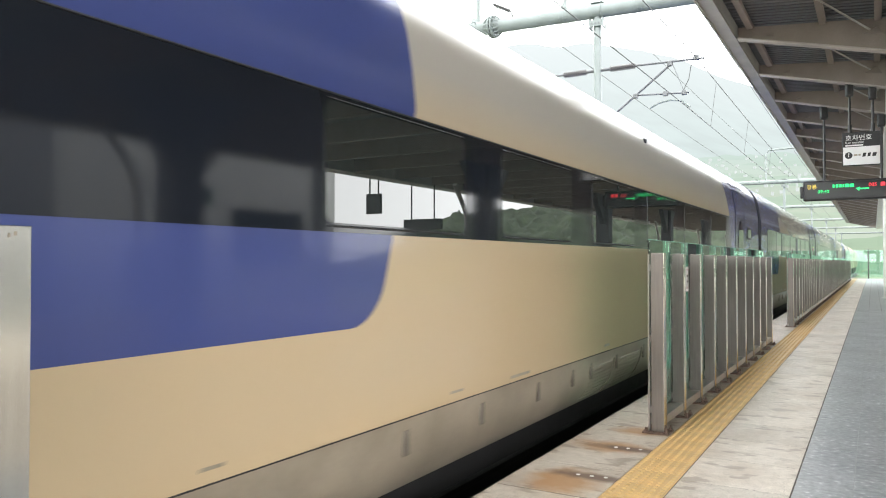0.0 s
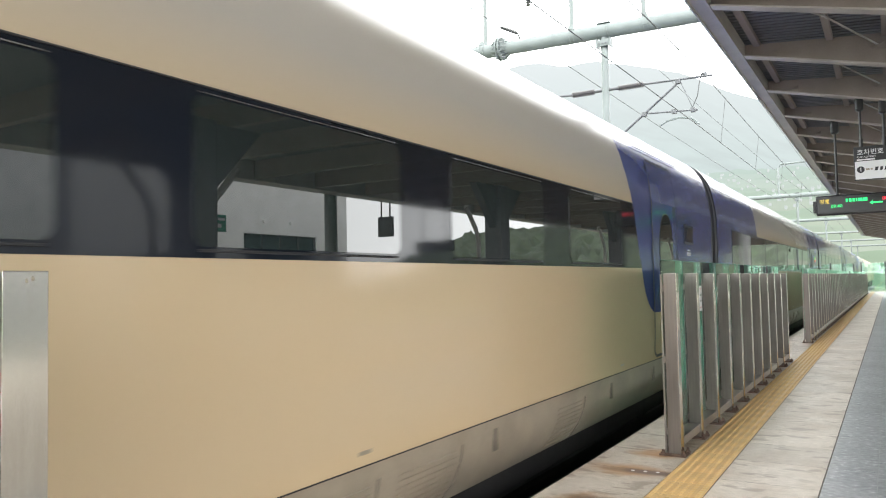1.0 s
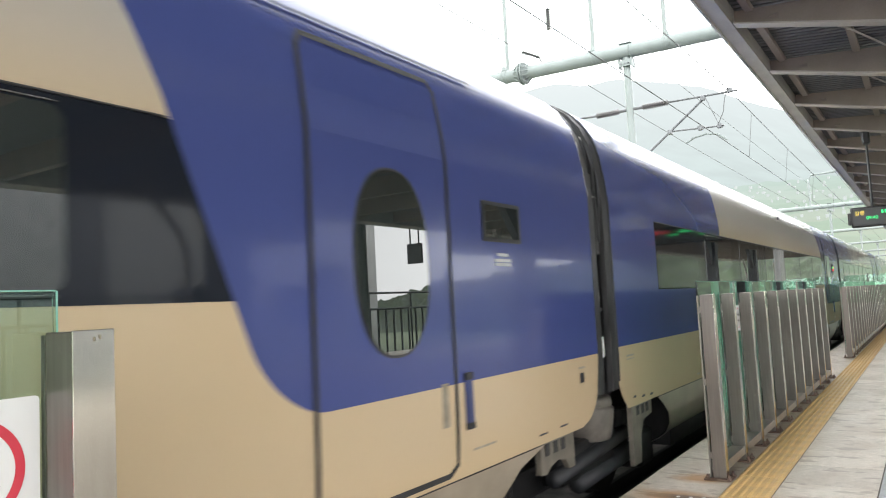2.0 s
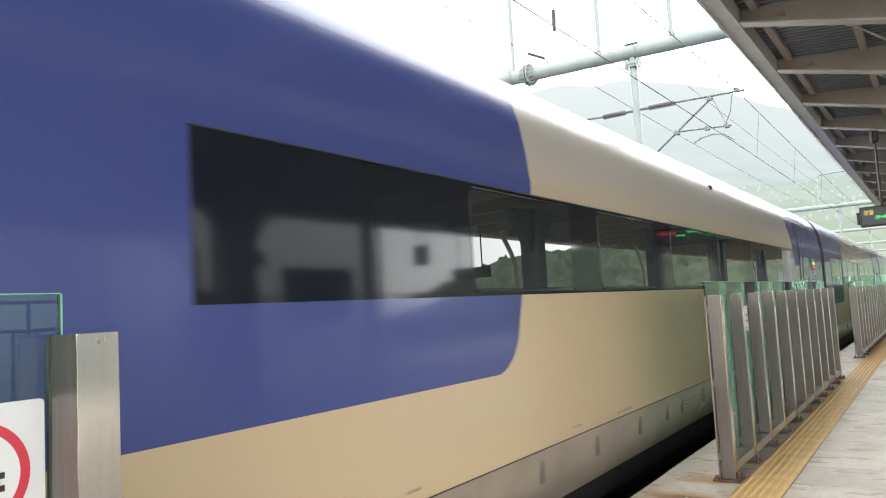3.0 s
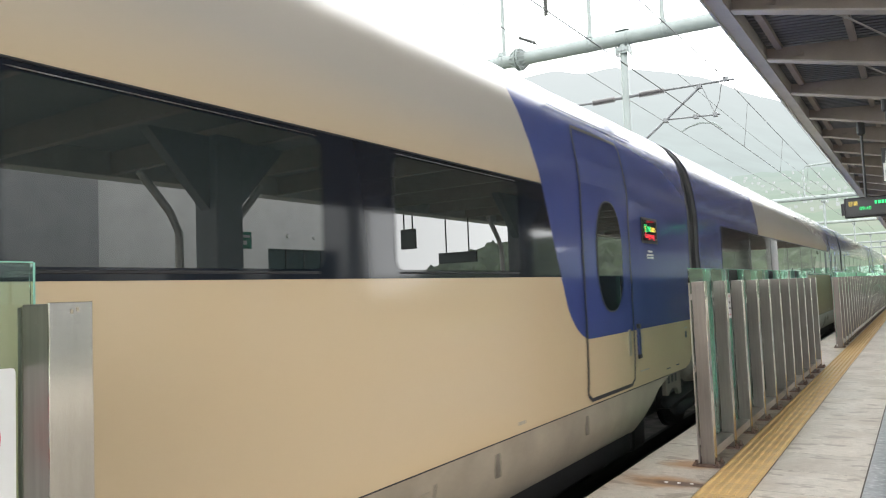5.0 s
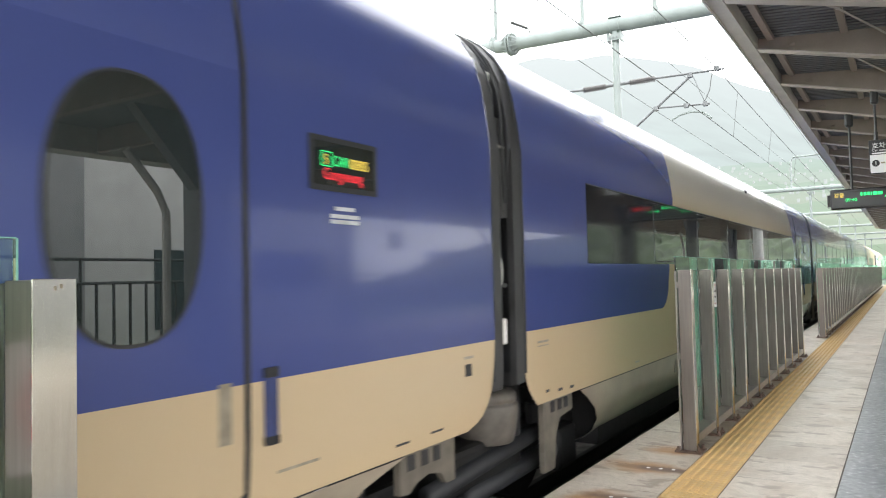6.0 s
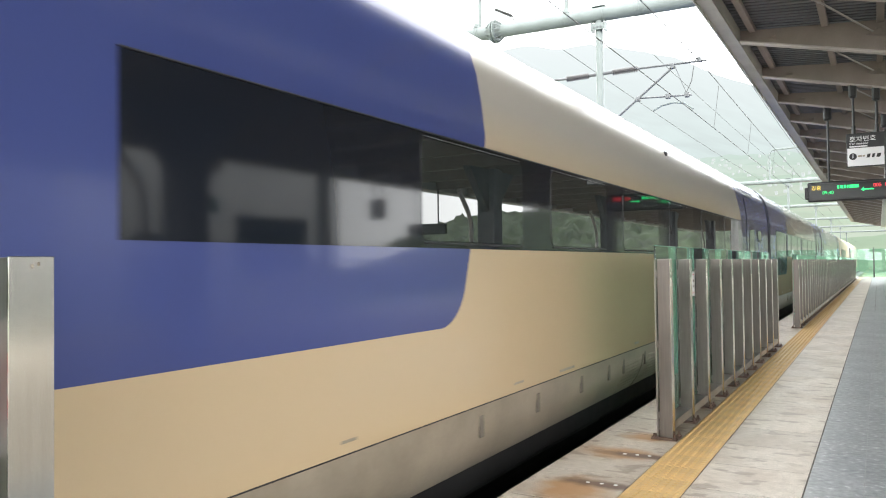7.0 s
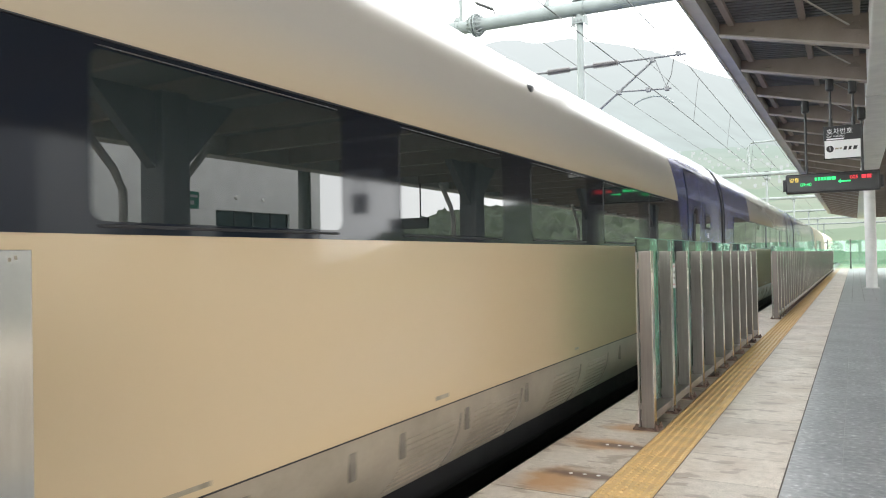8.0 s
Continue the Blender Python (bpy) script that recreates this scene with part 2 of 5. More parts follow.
# brighter copy of the post steel, for the face that reflects the sky
LIT_STEEL = brushed("bright_steel_lip", (0.76, 0.73, 0.67), 0.12, 1.0)
GLASS = pane_glass("green_fence_glass", (0.76, 0.885, 0.84))
GLASS_EDGE = principled("cut_glass_edge", (0.24, 0.52, 0.43), 0.15)[0]
FROST = pane_glass("frosted_glass_foot", (0.72, 0.85, 0.80), 0.25)
RUST = worn("rusty_base_plate", (0.13, 0.085, 0.065), 0.7, 0.3, 14, 0.5)
CANOPY = worn("taupe_canopy_paint", (0.30, 0.25, 0.22), 0.5, 0, 2.5, 0.12, 0.08)
FLANGE = worn("pale_flange_paint", (0.50, 0.45, 0.42), 0.45, 0, 2.5, 0.1)
FASCIA = worn("light_fascia_metal", (0.52, 0.50, 0.47), 0.42, 0.1, 2.5, 0.12)
DECK = worn("blue_grey_roof_deck", (0.16, 0.165, 0.18), 0.45, 0.2, 2.5, 0.15)
POLE = worn("pale_green_grey_paint", (0.155, 0.18, 0.175), 0.45, 0.0, 3, 0.1)
WIRE = principled("dark_wire", (0.05, 0.05, 0.05), 0.5, 0.6)[0]
PORCELAIN = worn("grey_brown_insulator", (0.075, 0.072, 0.072), 0.35, 0, 10)
SIGN_BLACK = worn("matt_black_sign", (0.022, 0.022, 0.024), 0.4, 0, 9)
SIGN_WHITE = principled("white_sign_face", (0.78, 0.78, 0.78), 0.35)[0]
RED_PRINT = principled("red_print", (0.62, 0.04, 0.07), 0.4)[0]
LED_GREEN, LED_RED, LED_AMBER = glow("green_led", (0.02, 1, 0.25), 1.6), glow("red_led", (1, 0.03, 0.05), 1.6), glow("amber_led", (1, 0.72, 0.1), 1.5)
WALL = worn("white_rendered_wall", (0.70, 0.70, 0.69), 0.6, 0, 1.2, 0.08)
WALL_GREY = worn("grey_cladding", (0.33, 0.33, 0.34), 0.5, 0, 1.5, 0.1)
DARK_WIN = principled("dark_window", (0.02, 0.035, 0.04), 0.1)[0]
BALLAST = worn("ballast_stone", (0.16, 0.15, 0.14), 0.85, 0, 5, 0.5, 0.5)
EARTH = worn("far_ground", (0.16, 0.20, 0.12), 0.9, 0, 0.05, 0.3)


# ---------------------------------------------------------------- mesh helpers
def part(name, bm, material, parent=None, label="", smooth=False):
    me = bpy.data.meshes.new(name)
    bmesh.ops.recalc_face_normals(bm, faces=bm.faces[:])
    if smooth:
        for f in bm.faces:
            f.smooth = True
    bm.to_mesh(me)
    bm.free()
    for m in material if isinstance(material, (list, tuple)) else (material,):
        me.materials.append(m)
    ob = new(name, me)
    ob.parent = parent
    return tagged(ob, label)


def thing(name, label, category, group="", kind="", m=None):
    ob = new(name)
    ob.empty_display_size = 0.2
    if m is not None:
        ob.matrix_basis = m
    return tagged(ob, label, category, group, kind)


def add_box(bm, x0, x1, y0, y1, z0, z1, bevel=0.0, mat=0):
    r = bmesh.ops.create_cube(bm, size=1, matrix=Matrix.LocRotScale(((x0 + x1) / 2, (y0 + y1) / 2, (z0 + z1) / 2), None, (x1 - x0, y1 - y0, z1 - z0)))
    faces = {f for v in r["verts"] for f in v.link_faces}
    for f in faces:
        f.material_index = mat
    if bevel:
        bmesh.ops.bevel(bm, geom=list({e for v in r["verts"] for e in v.link_edges}), offset=bevel, segments=2, affect="EDGES", profile=0.5)
    return bm


def box(x0, x1, y0, y1, z0, z1, bevel=0.0):
    return add_box(bmesh.new(), x0, x1, y0, y1, z0, z1, bevel)


def add_tube(bm, a, b, r, seg=12, r2=None):
    a, b = Vector(a), Vector(b)
    d = b - a
    m = Matrix.Translation((a + b) / 2) @ d.to_track_quat("Z", "Y").to_matrix().to_4x4()
    bmesh.ops.create_cone(bm, cap_ends=True, segments=seg, radius1=r, radius2=r if r2 is None else r2, depth=d.length, matrix=m)
    return bm


def tube(a, b, r, seg=12, r2=None):
    return add_tube(bmesh.new(), a, b, r, seg, r2)


def add_path(bm, pts, r, seg=8):
    """One bent tube through the points."""
    pts = [Vector(q) for q in pts]
    rings = []
    for i, q in enumerate(pts):
        d = (pts[min(i + 1, len(pts) - 1)] - pts[max(i - 1, 0)]).normalized()
        side = d.cross(Vector((0.13, 0.21, 0.97)) if abs(d.z) < 0.9 else Vector((0.97, 0.1, 0.2))).normalized()
        up = side.cross(d)
        rings.append([bm.verts.new(q + r * (math.cos(2 * math.pi * k / seg) * side + math.sin(2 * math.pi * k / seg) * up)) for k in range(seg)])
    for a, b in zip(rings, rings[1:]):
        for k in range(seg):
            bm.faces.new((a[k], a[(k + 1) % seg], b[(k + 1) % seg], b[k]))
    bm.faces.new(rings[0][::-1])
    bm.faces.new(rings[-1])
    return bm


def sheet(bm, rows):
    """A grid of faces through rows of points."""
    vs = [[bm.verts.new(p) for p in row] for row in rows]
    for a, b in zip(vs, vs[1:]):
        for i in range(len(a) - 1):
            bm.faces.new((a[i], a[i + 1], b[i + 1], b[i]))
    return vs


def plate(bm, outline, axis_u, axis_v, origin, thick):
    """A flat plate of the given outline, thick along the normal."""
    n = Vector(axis_u).cross(Vector(axis_v))
    lo = [bm.verts.new(Vector(origin) + Vector(axis_u) * a + Vector(axis_v) * b) for a, b in outline]
    hi = [bm.verts.new(v.co + n * thick) for v in lo]
    bm.faces.new(lo[::-1])
    bm.faces.new(hi)
    for i in range(len(lo)):
        j = (i + 1) % len(lo)
        bm.faces.new((lo[i], lo[j], hi[j], hi[i]))
    return bm


def rounded(u0, u1, v0, v1, r, seg=5):
    pts = []
    for cu, cv, a0 in ((u1 - r, v1 - r, 0), (u0 + r, v1 - r, 90), (u0 + r, v0 + r, 180), (u1 - r, v0 + r, 270)):
        for i in range(seg + 1):
            a = radians(a0 + 90 * i / seg)
            pts.append((cu + r * math.cos(a), cv + r * math.sin(a)))
    return pts


def lettering(name, text, size, material, parent, m, align="LEFT", label="", thin=0.0):
    cu = bpy.data.curves.new(name, "FONT")
    cu.body, cu.size, cu.align_x, cu.extrude, cu.offset = text, size, align, 0.001, -thin
    tmp = bpy.data.objects.new(name, cu)
    scene.collection.objects.link(tmp)
    me = bpy.data.meshes.new_from_object(tmp.evaluated_get(bpy.context.evaluated_depsgraph_get()))
    bpy.data.objects.remove(tmp)
    me.materials.clear()
    me.materials.append(material)
    ob = new(name, me)
    ob.parent, ob.matrix_basis = parent, m
    return tagged(ob, label)


FACE_X = Matrix(((0, 0, 1, 0), (1, 0, 0, 0), (0, 1, 0, 0), (0, 0, 0, 1)))    # lettering that faces +x and reads along +y
FACE_Y = Matrix(((1, 0, 0, 0), (0, 0, -1, 0), (0, 1, 0, 0), (0, 0, 0, 1)))   # lettering that faces -y and reads along +x


# ---------------------------------------------------------------- ground and platform
EDGE = -1.89
KERB_SPLIT, STRIP0, STRIP1, SLATE0 = -1.27, -1.27, -0.955, -0.34


def ground():
    bm = bmesh.new()
    sheet(bm, [[(x, y, -1.0) for x in (-3000, -12, 10, 3000)] for y in (-3000, -100, 300, 3000)])
    tagged(part("ground", bm, EARTH), "wet green valley floor round the station", "ground", kind="structure")
    bm = bmesh.new()
    rows = []
    for y in np.linspace(-60, 260, 161):
        rows.append([(x, y, -0.78 + 0.04 * noise.noise((x * 1.3, y * 1.1, 0))) for x in np.linspace(-12.0, EDGE - 0.25, 24)])
    sheet(bm, rows)
    tagged(part("track_bed", bm, BALLAST), "dark grey ballast bed between the platforms", "ballast", kind="stuff")
    for cx in (TRACK_X, TRACK_X - 4.6):
        for s in (-0.7175, 0.7175):
            bm = box(cx + s - 0.035, cx + s + 0.035, -60, 260, RAIL_Z - 0.05, RAIL_Z, 0.008)
            add_box(bm, cx + s - 0.01, cx + s + 0.01, -60, 260, RAIL_Z - 0.14, RAIL_Z - 0.05)
            add_box(bm, cx + s - 0.07, cx + s + 0.07, -60, 260, RAIL_Z - 0.17, RAIL_Z - 0.14)
            tagged(part("rail", bm, IRON), "worn steel running rail on the ballast", "rail", "rails", "structure")


def platform():
    base = tagged(part("platform", box(EDGE + 0.04, 11.1, -40, 66, -0.99, -0.0022), MORTAR), "station platform with stone edge and paving", "platform", kind="structure")
    part("platform_wall", box(EDGE + 0.05, EDGE + 0.25, -40, 66, -0.985, -0.2), CONCRETE, base)
    return base


def floor_pieces(base):
    """Edge stones, tactile tiles and paving as single slabs, each with its joint."""
    def slab(x0, x1, y0, y1, name, bevel=0.002, h=0.04):
        bm = box(x0, x1, y0, y1, -h, 0, bevel)
        me = bpy.data.meshes.new(name)
        bm.to_mesh(me)
        bm.free()
        return me

    rng = random.Random(4)
    gap = 0.005
    edge = slab(-0.31 + gap, 0.31 - gap, -0.31 + gap, 0.31 - gap, "edge_stone")
    pave = slab(-0.3075 + gap, 0.3075 - gap, -0.31 + gap, 0.31 - gap, "paving_slab")
    dark = slab(-0.1485, 0.1485, -0.2985, 0.2985, "slate_slab", 0.002)
    tile_bm = box(-0.1575 + 0.001, 0.1575 - 0.001, -0.155 + 0.001, 0.155 - 0.001, -0.04, 0.003, 0.002)
    for i in range(6):
        for j in range(6):
            bmesh.ops.create_cone(tile_bm, cap_ends=True, segments=6, radius1=0.017, radius2=0.010, depth=0.006,
                                  matrix=Matrix.Translation((-0.131 + i * 0.0524, -0.129 + j * 0.0516, 0.006)))
    tile = bpy.data.meshes.new("tactile_tile")
    tile_bm.to_mesh(tile)
    tile_bm.free()
    for me, mat in ((edge, GRANITE), (pave, GRANITE), (dark, SLATE), (tile, TACTILE)):
        me.materials.append(mat)
    stained = edge.copy()
    stained.materials.clear()
    stained.materials.append(RUSTY)

    def lay(me, x, y, lift=0.0008):
        ob = new(me.name.split(".")[0], me)
        ob.parent = base
        ob.location = (x, y, rng.uniform(-lift, lift))
        ob.rotation_euler = (rng.uniform(-1, 1) * 0.0015, rng.uniform(-1, 1) * 0.0015, 0)

    y = 0.01
    while y < 44:
        me = stained if 3.2 < y < 5.9 else edge
        lay(me, EDGE + 0.31, y + 0.31)
        lay(pave, STRIP1 + 0.3075, y + 0.31)
        y += 0.62
    k = 0
    while k * 0.31 < 42:
        lay(tile, STRIP0 + 0.1575, 1.5 + k * 0.31, 0.0008)
        k += 1
    for col in range(8):
        for row in range(34):
            lay(dark, SLATE0 + 0.155 + col * 0.3, 2.3 + row * 0.6 + 0.3 * (col % 2), 0.0008)
    for y0 in (4.14, 4.92):
        for k in range(3):
            part("anchor_plug", tube((-1.52 + k * 0.085, y0 + 0.01 * k, -0.01), (-1.52 + k * 0.085, y0 + 0.01 * k, 0.003), 0.013, 10), WHITE, base)

    part("joint_bed", box(SLATE0 + 0.004, 2.06, 1.9, 22.7, -0.03, -0.0013), JOINT, base)

    def rest(name, mat, label, spans):
        bm = bmesh.new()
        for x0, x1, y0, y1, step in spans:
            n = max(1, math.ceil((y1 - y0) / step - 1e-6))
            if y0 < 0:
                y0 = y1 - n * step
            for i in range(n):
                add_box(bm, x0 + 0.003, x1 - 0.003, y0 + i * step + 0.003, y0 + (i + 1) * step - 0.003, -0.04, 0)
        tagged(part(name, bm, mat, base), label, kind="stuff")

    rest("edge_stone_row", GRANITE, "far granite edge stones", [(EDGE, STRIP0, 44.03, 65.4, 0.62), (EDGE, STRIP0, -12, 0.01, 0.62)])
    rest("paving_row", GRANITE, "far granite paving slabs", [(STRIP1, SLATE0, 44.03, 65.4, 0.62), (STRIP1, SLATE0, -12, 0.01, 0.62)])
    rest("tactile_row", TACTILE, "far yellow tactile tiles", [(STRIP0, STRIP1, 43.505, 65.5, 0.31), (STRIP0, STRIP1, -12, 1.345, 0.31)])
    rest("slate_row", SLATE, "far dark slate slabs", [(SLATE0 + 0.005 + c * 0.3, SLATE0 + 0.305 + c * 0.3, 22.4 + 0.3 * (c % 2), 65.4, 0.6) for c in range(8)]
         + [(SLATE0 + 0.005 + c * 0.3, SLATE0 + 0.305 + c * 0.3, -12, 2.0 + 0.3 * (c % 2), 0.6) for c in range(8)])
    rest("inner_paving", GRANITE, "pale granite slabs of the inner platform", [(2.07 + c * 0.9, 2.97 + c * 0.9, -12, 65.4, 0.9) for c in range(10)])


# ---------------------------------------------------------------- glass fence on the platform edge
F_X0, F_X1, POST_H, GLASS_X = -1.418, -1.318, 1.39, -1.432


def fence_run(y0, count, pitch, label, deep=0.07, glass_top=1.495, lap=-0.008):
    run = thing("platform_fence", label, "fence", "platform fences", m=pose(0, y0, 0))
    post = bmesh.new()
    add_box(post, F_X0, F_X1 - 0.004, 0, deep, 0.012, POST_H, 0.003)
    first = part("post", post, STEEL, run)
    lip = part("post_lip", box(F_X1 - 0.004, F_X1, -0.002, deep + 0.002, 0.014, POST_H + 0.002, 0.0015), LIT_STEEL, run, "platform-side face of the post, coloured brighter for reflected sky")
    clamp = bmesh.new()
    add_box(clamp, F_X0 - 0.026, F_X0 - 0.014, 0.004, 0.04, 0.014, POST_H - 0.005, 0.002)
    for cz in (0.15, 0.7, 1.25):
        add_box(clamp, F_X0 - 0.016, F_X0 + 0.002, 0.01, 0.034, cz, cz + 0.05)
    strip = part("clamp_strip", clamp, STEEL_DARK, run)
    foot = bmesh.new()
    add_box(foot, F_X0 - 0.06, F_X1 + 0.04, -0.05, 0.13, 0.0, 0.014, 0.003)
    for bx in (F_X0 - 0.035, F_X1 + 0.02):
        for by in (-0.028, 0.108):
            add_tube(foot, (bx, by, 0.012), (bx, by, 0.045), 0.009, 6)
            add_tube(foot, (bx, by, 0.014), (bx, by, 0.026), 0.016, 6)
    plate0 = part("base_plate", foot, RUST, run)
    for i in range(1, count):
        for src in (first, plate0, lip, strip):
            ob = new(src.name.split(".")[0], src.data)
            ob.parent, ob.location = run, (0, i * pitch, 0)
    pane_bm = box(GLASS_X - 0.012, GLASS_X, 0.016 + max(lap, 0), pitch + lap, 0.13, glass_top, 0.001)
    sill_bm = box(GLASS_X - 0.013, F_X1 - 0.008, deep + 0.004, pitch - 0.003, 0.06, 0.125, 0.004)
    foot_bm = box(GLASS_X + 0.003, GLASS_X + 0.006, deep + 0.006, pitch - 0.01, 0.13, 0.42)
    edge_bm = box(GLASS_X - 0.013, GLASS_X + 0.001, pitch + lap + 0.0002, pitch + lap + 0.004, 0.13, glass_top + 0.001)
    add_box(edge_bm, GLASS_X - 0.013, GLASS_X + 0.001, 0.016 + max(lap, 0), pitch + lap, glass_top + 0.0005, glass_top + 0.003)
    meshes = [part("glass_pane", pane_bm, GLASS, run), part("sill", sill_bm, STEEL_DARK, run), part("frosted_foot", foot_bm, FROST, run), part("glass_edge", edge_bm, GLASS_EDGE, run)]
    meshes[0].visible_shadow = False
    for i in range(1, count - 1):
        for src in meshes:
            ob = new(src.name.split(".")[0], src.data)
            ob.parent, ob.location = run, (0, i * pitch, 0)
            ob.visible_shadow = src.visible_shadow
    return run


def fence_notice(parent, y, z, s):
    """White square notice with a red ring and bars of small print."""
    bm = plate(bmesh.new(), rounded(-s / 2, s / 2, -s / 2, s / 2, 0.008, 2), (0, 1, 0), (0, 0, 1), (GLASS_X + 0.002, y, z), 0.002)
    n = tagged(part("notice", bm, SIGN_WHITE), "white square notice with a red ring stuck on the fence glass", "notice")
    ring = bmesh.new()
    outer = [(0.39 * s * math.cos(a), 0.39 * s * math.sin(a)) for a in np.linspace(0, 2 * math.pi, 49)]
    inner = [(0.32 * s * math.cos(a), 0.32 * s * math.sin(a)) for a in np.linspace(0, 2 * math.pi, 49)]
    rows = [[(GLASS_X + 0.0055, y + a, z + b) for a, b in outer], [(GLASS_X + 0.0055, y + a, z + b) for a, b in inner]]
    sheet(ring, rows)
    part("ring", ring, RED_PRINT, n, "red ring")
    for dz, w in ((0.08, 0.3), (-0.01, 0.42), (-0.1, 0.42)):
        part("print_bar", box(GLASS_X + 0.0052, GLASS_X + 0.006, y - w * s / 2, y + w * s / 2, z + dz * s - 0.022 * s, z + dz * s + 0.022 * s), SIGN_BLACK, n)


def fences():
    near = fence_run(0.475 - 6 * 0.7, 7, 0.7, "stainless steel and green glass fence along the platform edge", deep=0.085, glass_top=1.474, lap=0.03)
    fence_notice(near, 0.335, 1.135, 0.265)
    for dy, dz in ((-0.006, 0.0), (0.006, 0.004)):
        part("print_bar", box(F_X1 + 0.0002, F_X1 + 0.001, 4.25 + dy - 0.003, 4.25 + dy + 0.002, 1.369 + dz, 1.377 + dz), MARK, near)
    mid = fence_run(5.5, 11, 0.7, "short stainless steel and green glass fence beside the yellow strip")
    small = plate(bmesh.new(), rounded(-0.06, 0.06, -0.115, 0.115, 0.006, 2), (0, 1, 0), (0, 0, 1), (GLASS_X + 0.003, 6.84, 1.16), 0.002)
    tag = tagged(part("notice", small, SIGN_WHITE), "small white notice with a dark border on the fence", "notice")
    for z0, z1, w in ((1.245, 1.25, 0.085), (1.075, 1.08, 0.085), (1.13, 1.145, 0.05), (1.18, 1.2, 0.05)):
        part("print_bar", box(GLASS_X + 0.0055, GLASS_X + 0.0065, 6.84 - w / 2, 6.84 + w / 2, z0, z1), RED_PRINT if w > 0.06 else SIGN_BLACK, tag)
    fence_run(16.2, 64, 0.7, "long stainless steel and glass fence running down the platform")


# ---------------------------------------------------------------- canopy
RIB0, RIB_PITCH, CAN_Z, CAN_X0 = 10.13, 2.15, 4.3, -1.45


def rib_z(x):
    """Underside of the ribs: it falls from the edge to the girder."""
    return 4.285 - (x - CAN_X0) * 0.24


def deck_z(x):
    return 4.47 - (x - CAN_X0) * 0.085


def canopy():
    """Steel canopy: tapered ribs, edge gutter, purlins, corrugated deck and tie rods."""
    can = thing("platform_canopy", "taupe steel platform canopy with tapered ribs and a corrugated deck", "canopy", kind="structure")
    mid = 4.62
    x1 = 2 * mid - CAN_X0 + 0.22
    # a rib: deep by the girder, shallow at the edge, with flanges
    web = bmesh.new()
    prof = [(CAN_X0, rib_z(CAN_X0)), (CAN_X0, rib_z(CAN_X0) + 0.14), (0.28, 4.28), (0.28, rib_z(0.28))]
    plate(web, prof, (1, 0, 0), (0, 0, 1), (0, 0.006, 0), 0.012)
    for i in range(4):
        for s in (0.12, 0.2):
            add_tube(web, (s - 0.02, -0.008, 3.95 + i * 0.085), (s - 0.02, -0.02, 3.95 + i * 0.085), 0.014, 6)
    first = part("rib", web, CANOPY, can)
    fl = plate(bmesh.new(), [(CAN_X0, rib_z(CAN_X0) - 0.02), (0.28, rib_z(0.28) - 0.02), (0.28, rib_z(0.28) - 0.001), (CAN_X0, rib_z(CAN_X0) - 0.001)], (1, 0, 0), (0, 0, 1), (0, 0.08, 0), 0.16)
    flange = part("rib_flange", fl, FLANGE, can, "pale rib flange")
    tie = bmesh.new()
    add_tube(tie, (-1.0, 0.06, 4.30), (-0.45, RIB_PITCH * 0.5, 4.30), 0.012, 6)
    add_tube(tie, (-0.45, RIB_PITCH * 0.5, 4.30), (0.1, RIB_PITCH - 0.06, 4.12), 0.012, 6)
    add_tube(tie, (-0.45, RIB_PITCH * 0.5, 4.29), (-0.45, RIB_PITCH * 0.5, 4.39), 0.025, 6)
    gusset_bm = bmesh.new()
    for px, py, pz in ((-1.0, 0.02, 4.25), (0.1, RIB_PITCH - 0.1, 4.08)):
        plate(gusset_bm, [(-0.14, 0.0), (0.14, 0.0), (0.05, 0.09)], (0.8, 0.6, 0), (0, 0, 1), (px, py, pz), 0.012)
    rod = part("tie_rod", tie, FASCIA, can)
    gusset = part("gusset", gusset_bm, CANOPY, can)
    first.location = gusset.location = rod.location = flange.location = (0, RIB0, 0)
    for i in range(-7, 26):
        if i == 0:
            continue
        for src in (first, rod, flange, gusset):
            ob = new(src.name.split(".")[0], src.data)
            ob.parent, ob.location = can, (0, RIB0 + i * RIB_PITCH, 0)
    y0, y1 = RIB0 - 7.5 * RIB_PITCH, RIB0 + 25.5 * RIB_PITCH
    edge = bmesh.new()
    add_box(edge, CAN_X0 - 0.2, CAN_X0 - 0.012, y0, y1, CAN_Z + 0.02, CAN_Z + 0.05)
    add_box(edge, CAN_X0 - 0.22, CAN_X0 - 0.2, y0, y1, CAN_Z - 0.01, CAN_Z + 0.32)
    add_box(edge, CAN_X0 - 0.035, CAN_X0 - 0.015, y0, y1, CAN_Z - 0.03, CAN_Z + 0.2)
    part("edge_gutter", edge, FASCIA, can, "pale metal edge gutter")
    for px in (-1.3, -0.45, 0.15):
        part("purlin", box(px - 0.04, px + 0.04, y0, y1, deck_z(px) - 0.075, deck_z(px) - 0.004, 0.004), CANOPY, can)
    deck = bmesh.new()
    rows = []
    for x in (CAN_X0 - 0.2, 0.4):
        row, y = [], y0
        while y < y1:
            z = deck_z(x)
            row += [(x, y, z), (x, y + 0.075, z), (x, y + 0.08, z + 0.06), (x, y + 0.115, z + 0.06)]
            y += 0.12
        rows.append(row)
    sheet(deck, rows)
    part("corrugated_deck", deck, DECK, can, "blue-grey corrugated deck")
    top = box(CAN_X0 - 0.22, x1, y0, y1, CAN_Z + 0.62, CAN_Z + 0.66)
    part("roof_skin", top, DECK, can)
    # the girder along the column line, and the inner bay beyond it
    gird = box(0.28, 0.78, y0, y1, 3.84, CAN_Z + 0.6, 0.02)
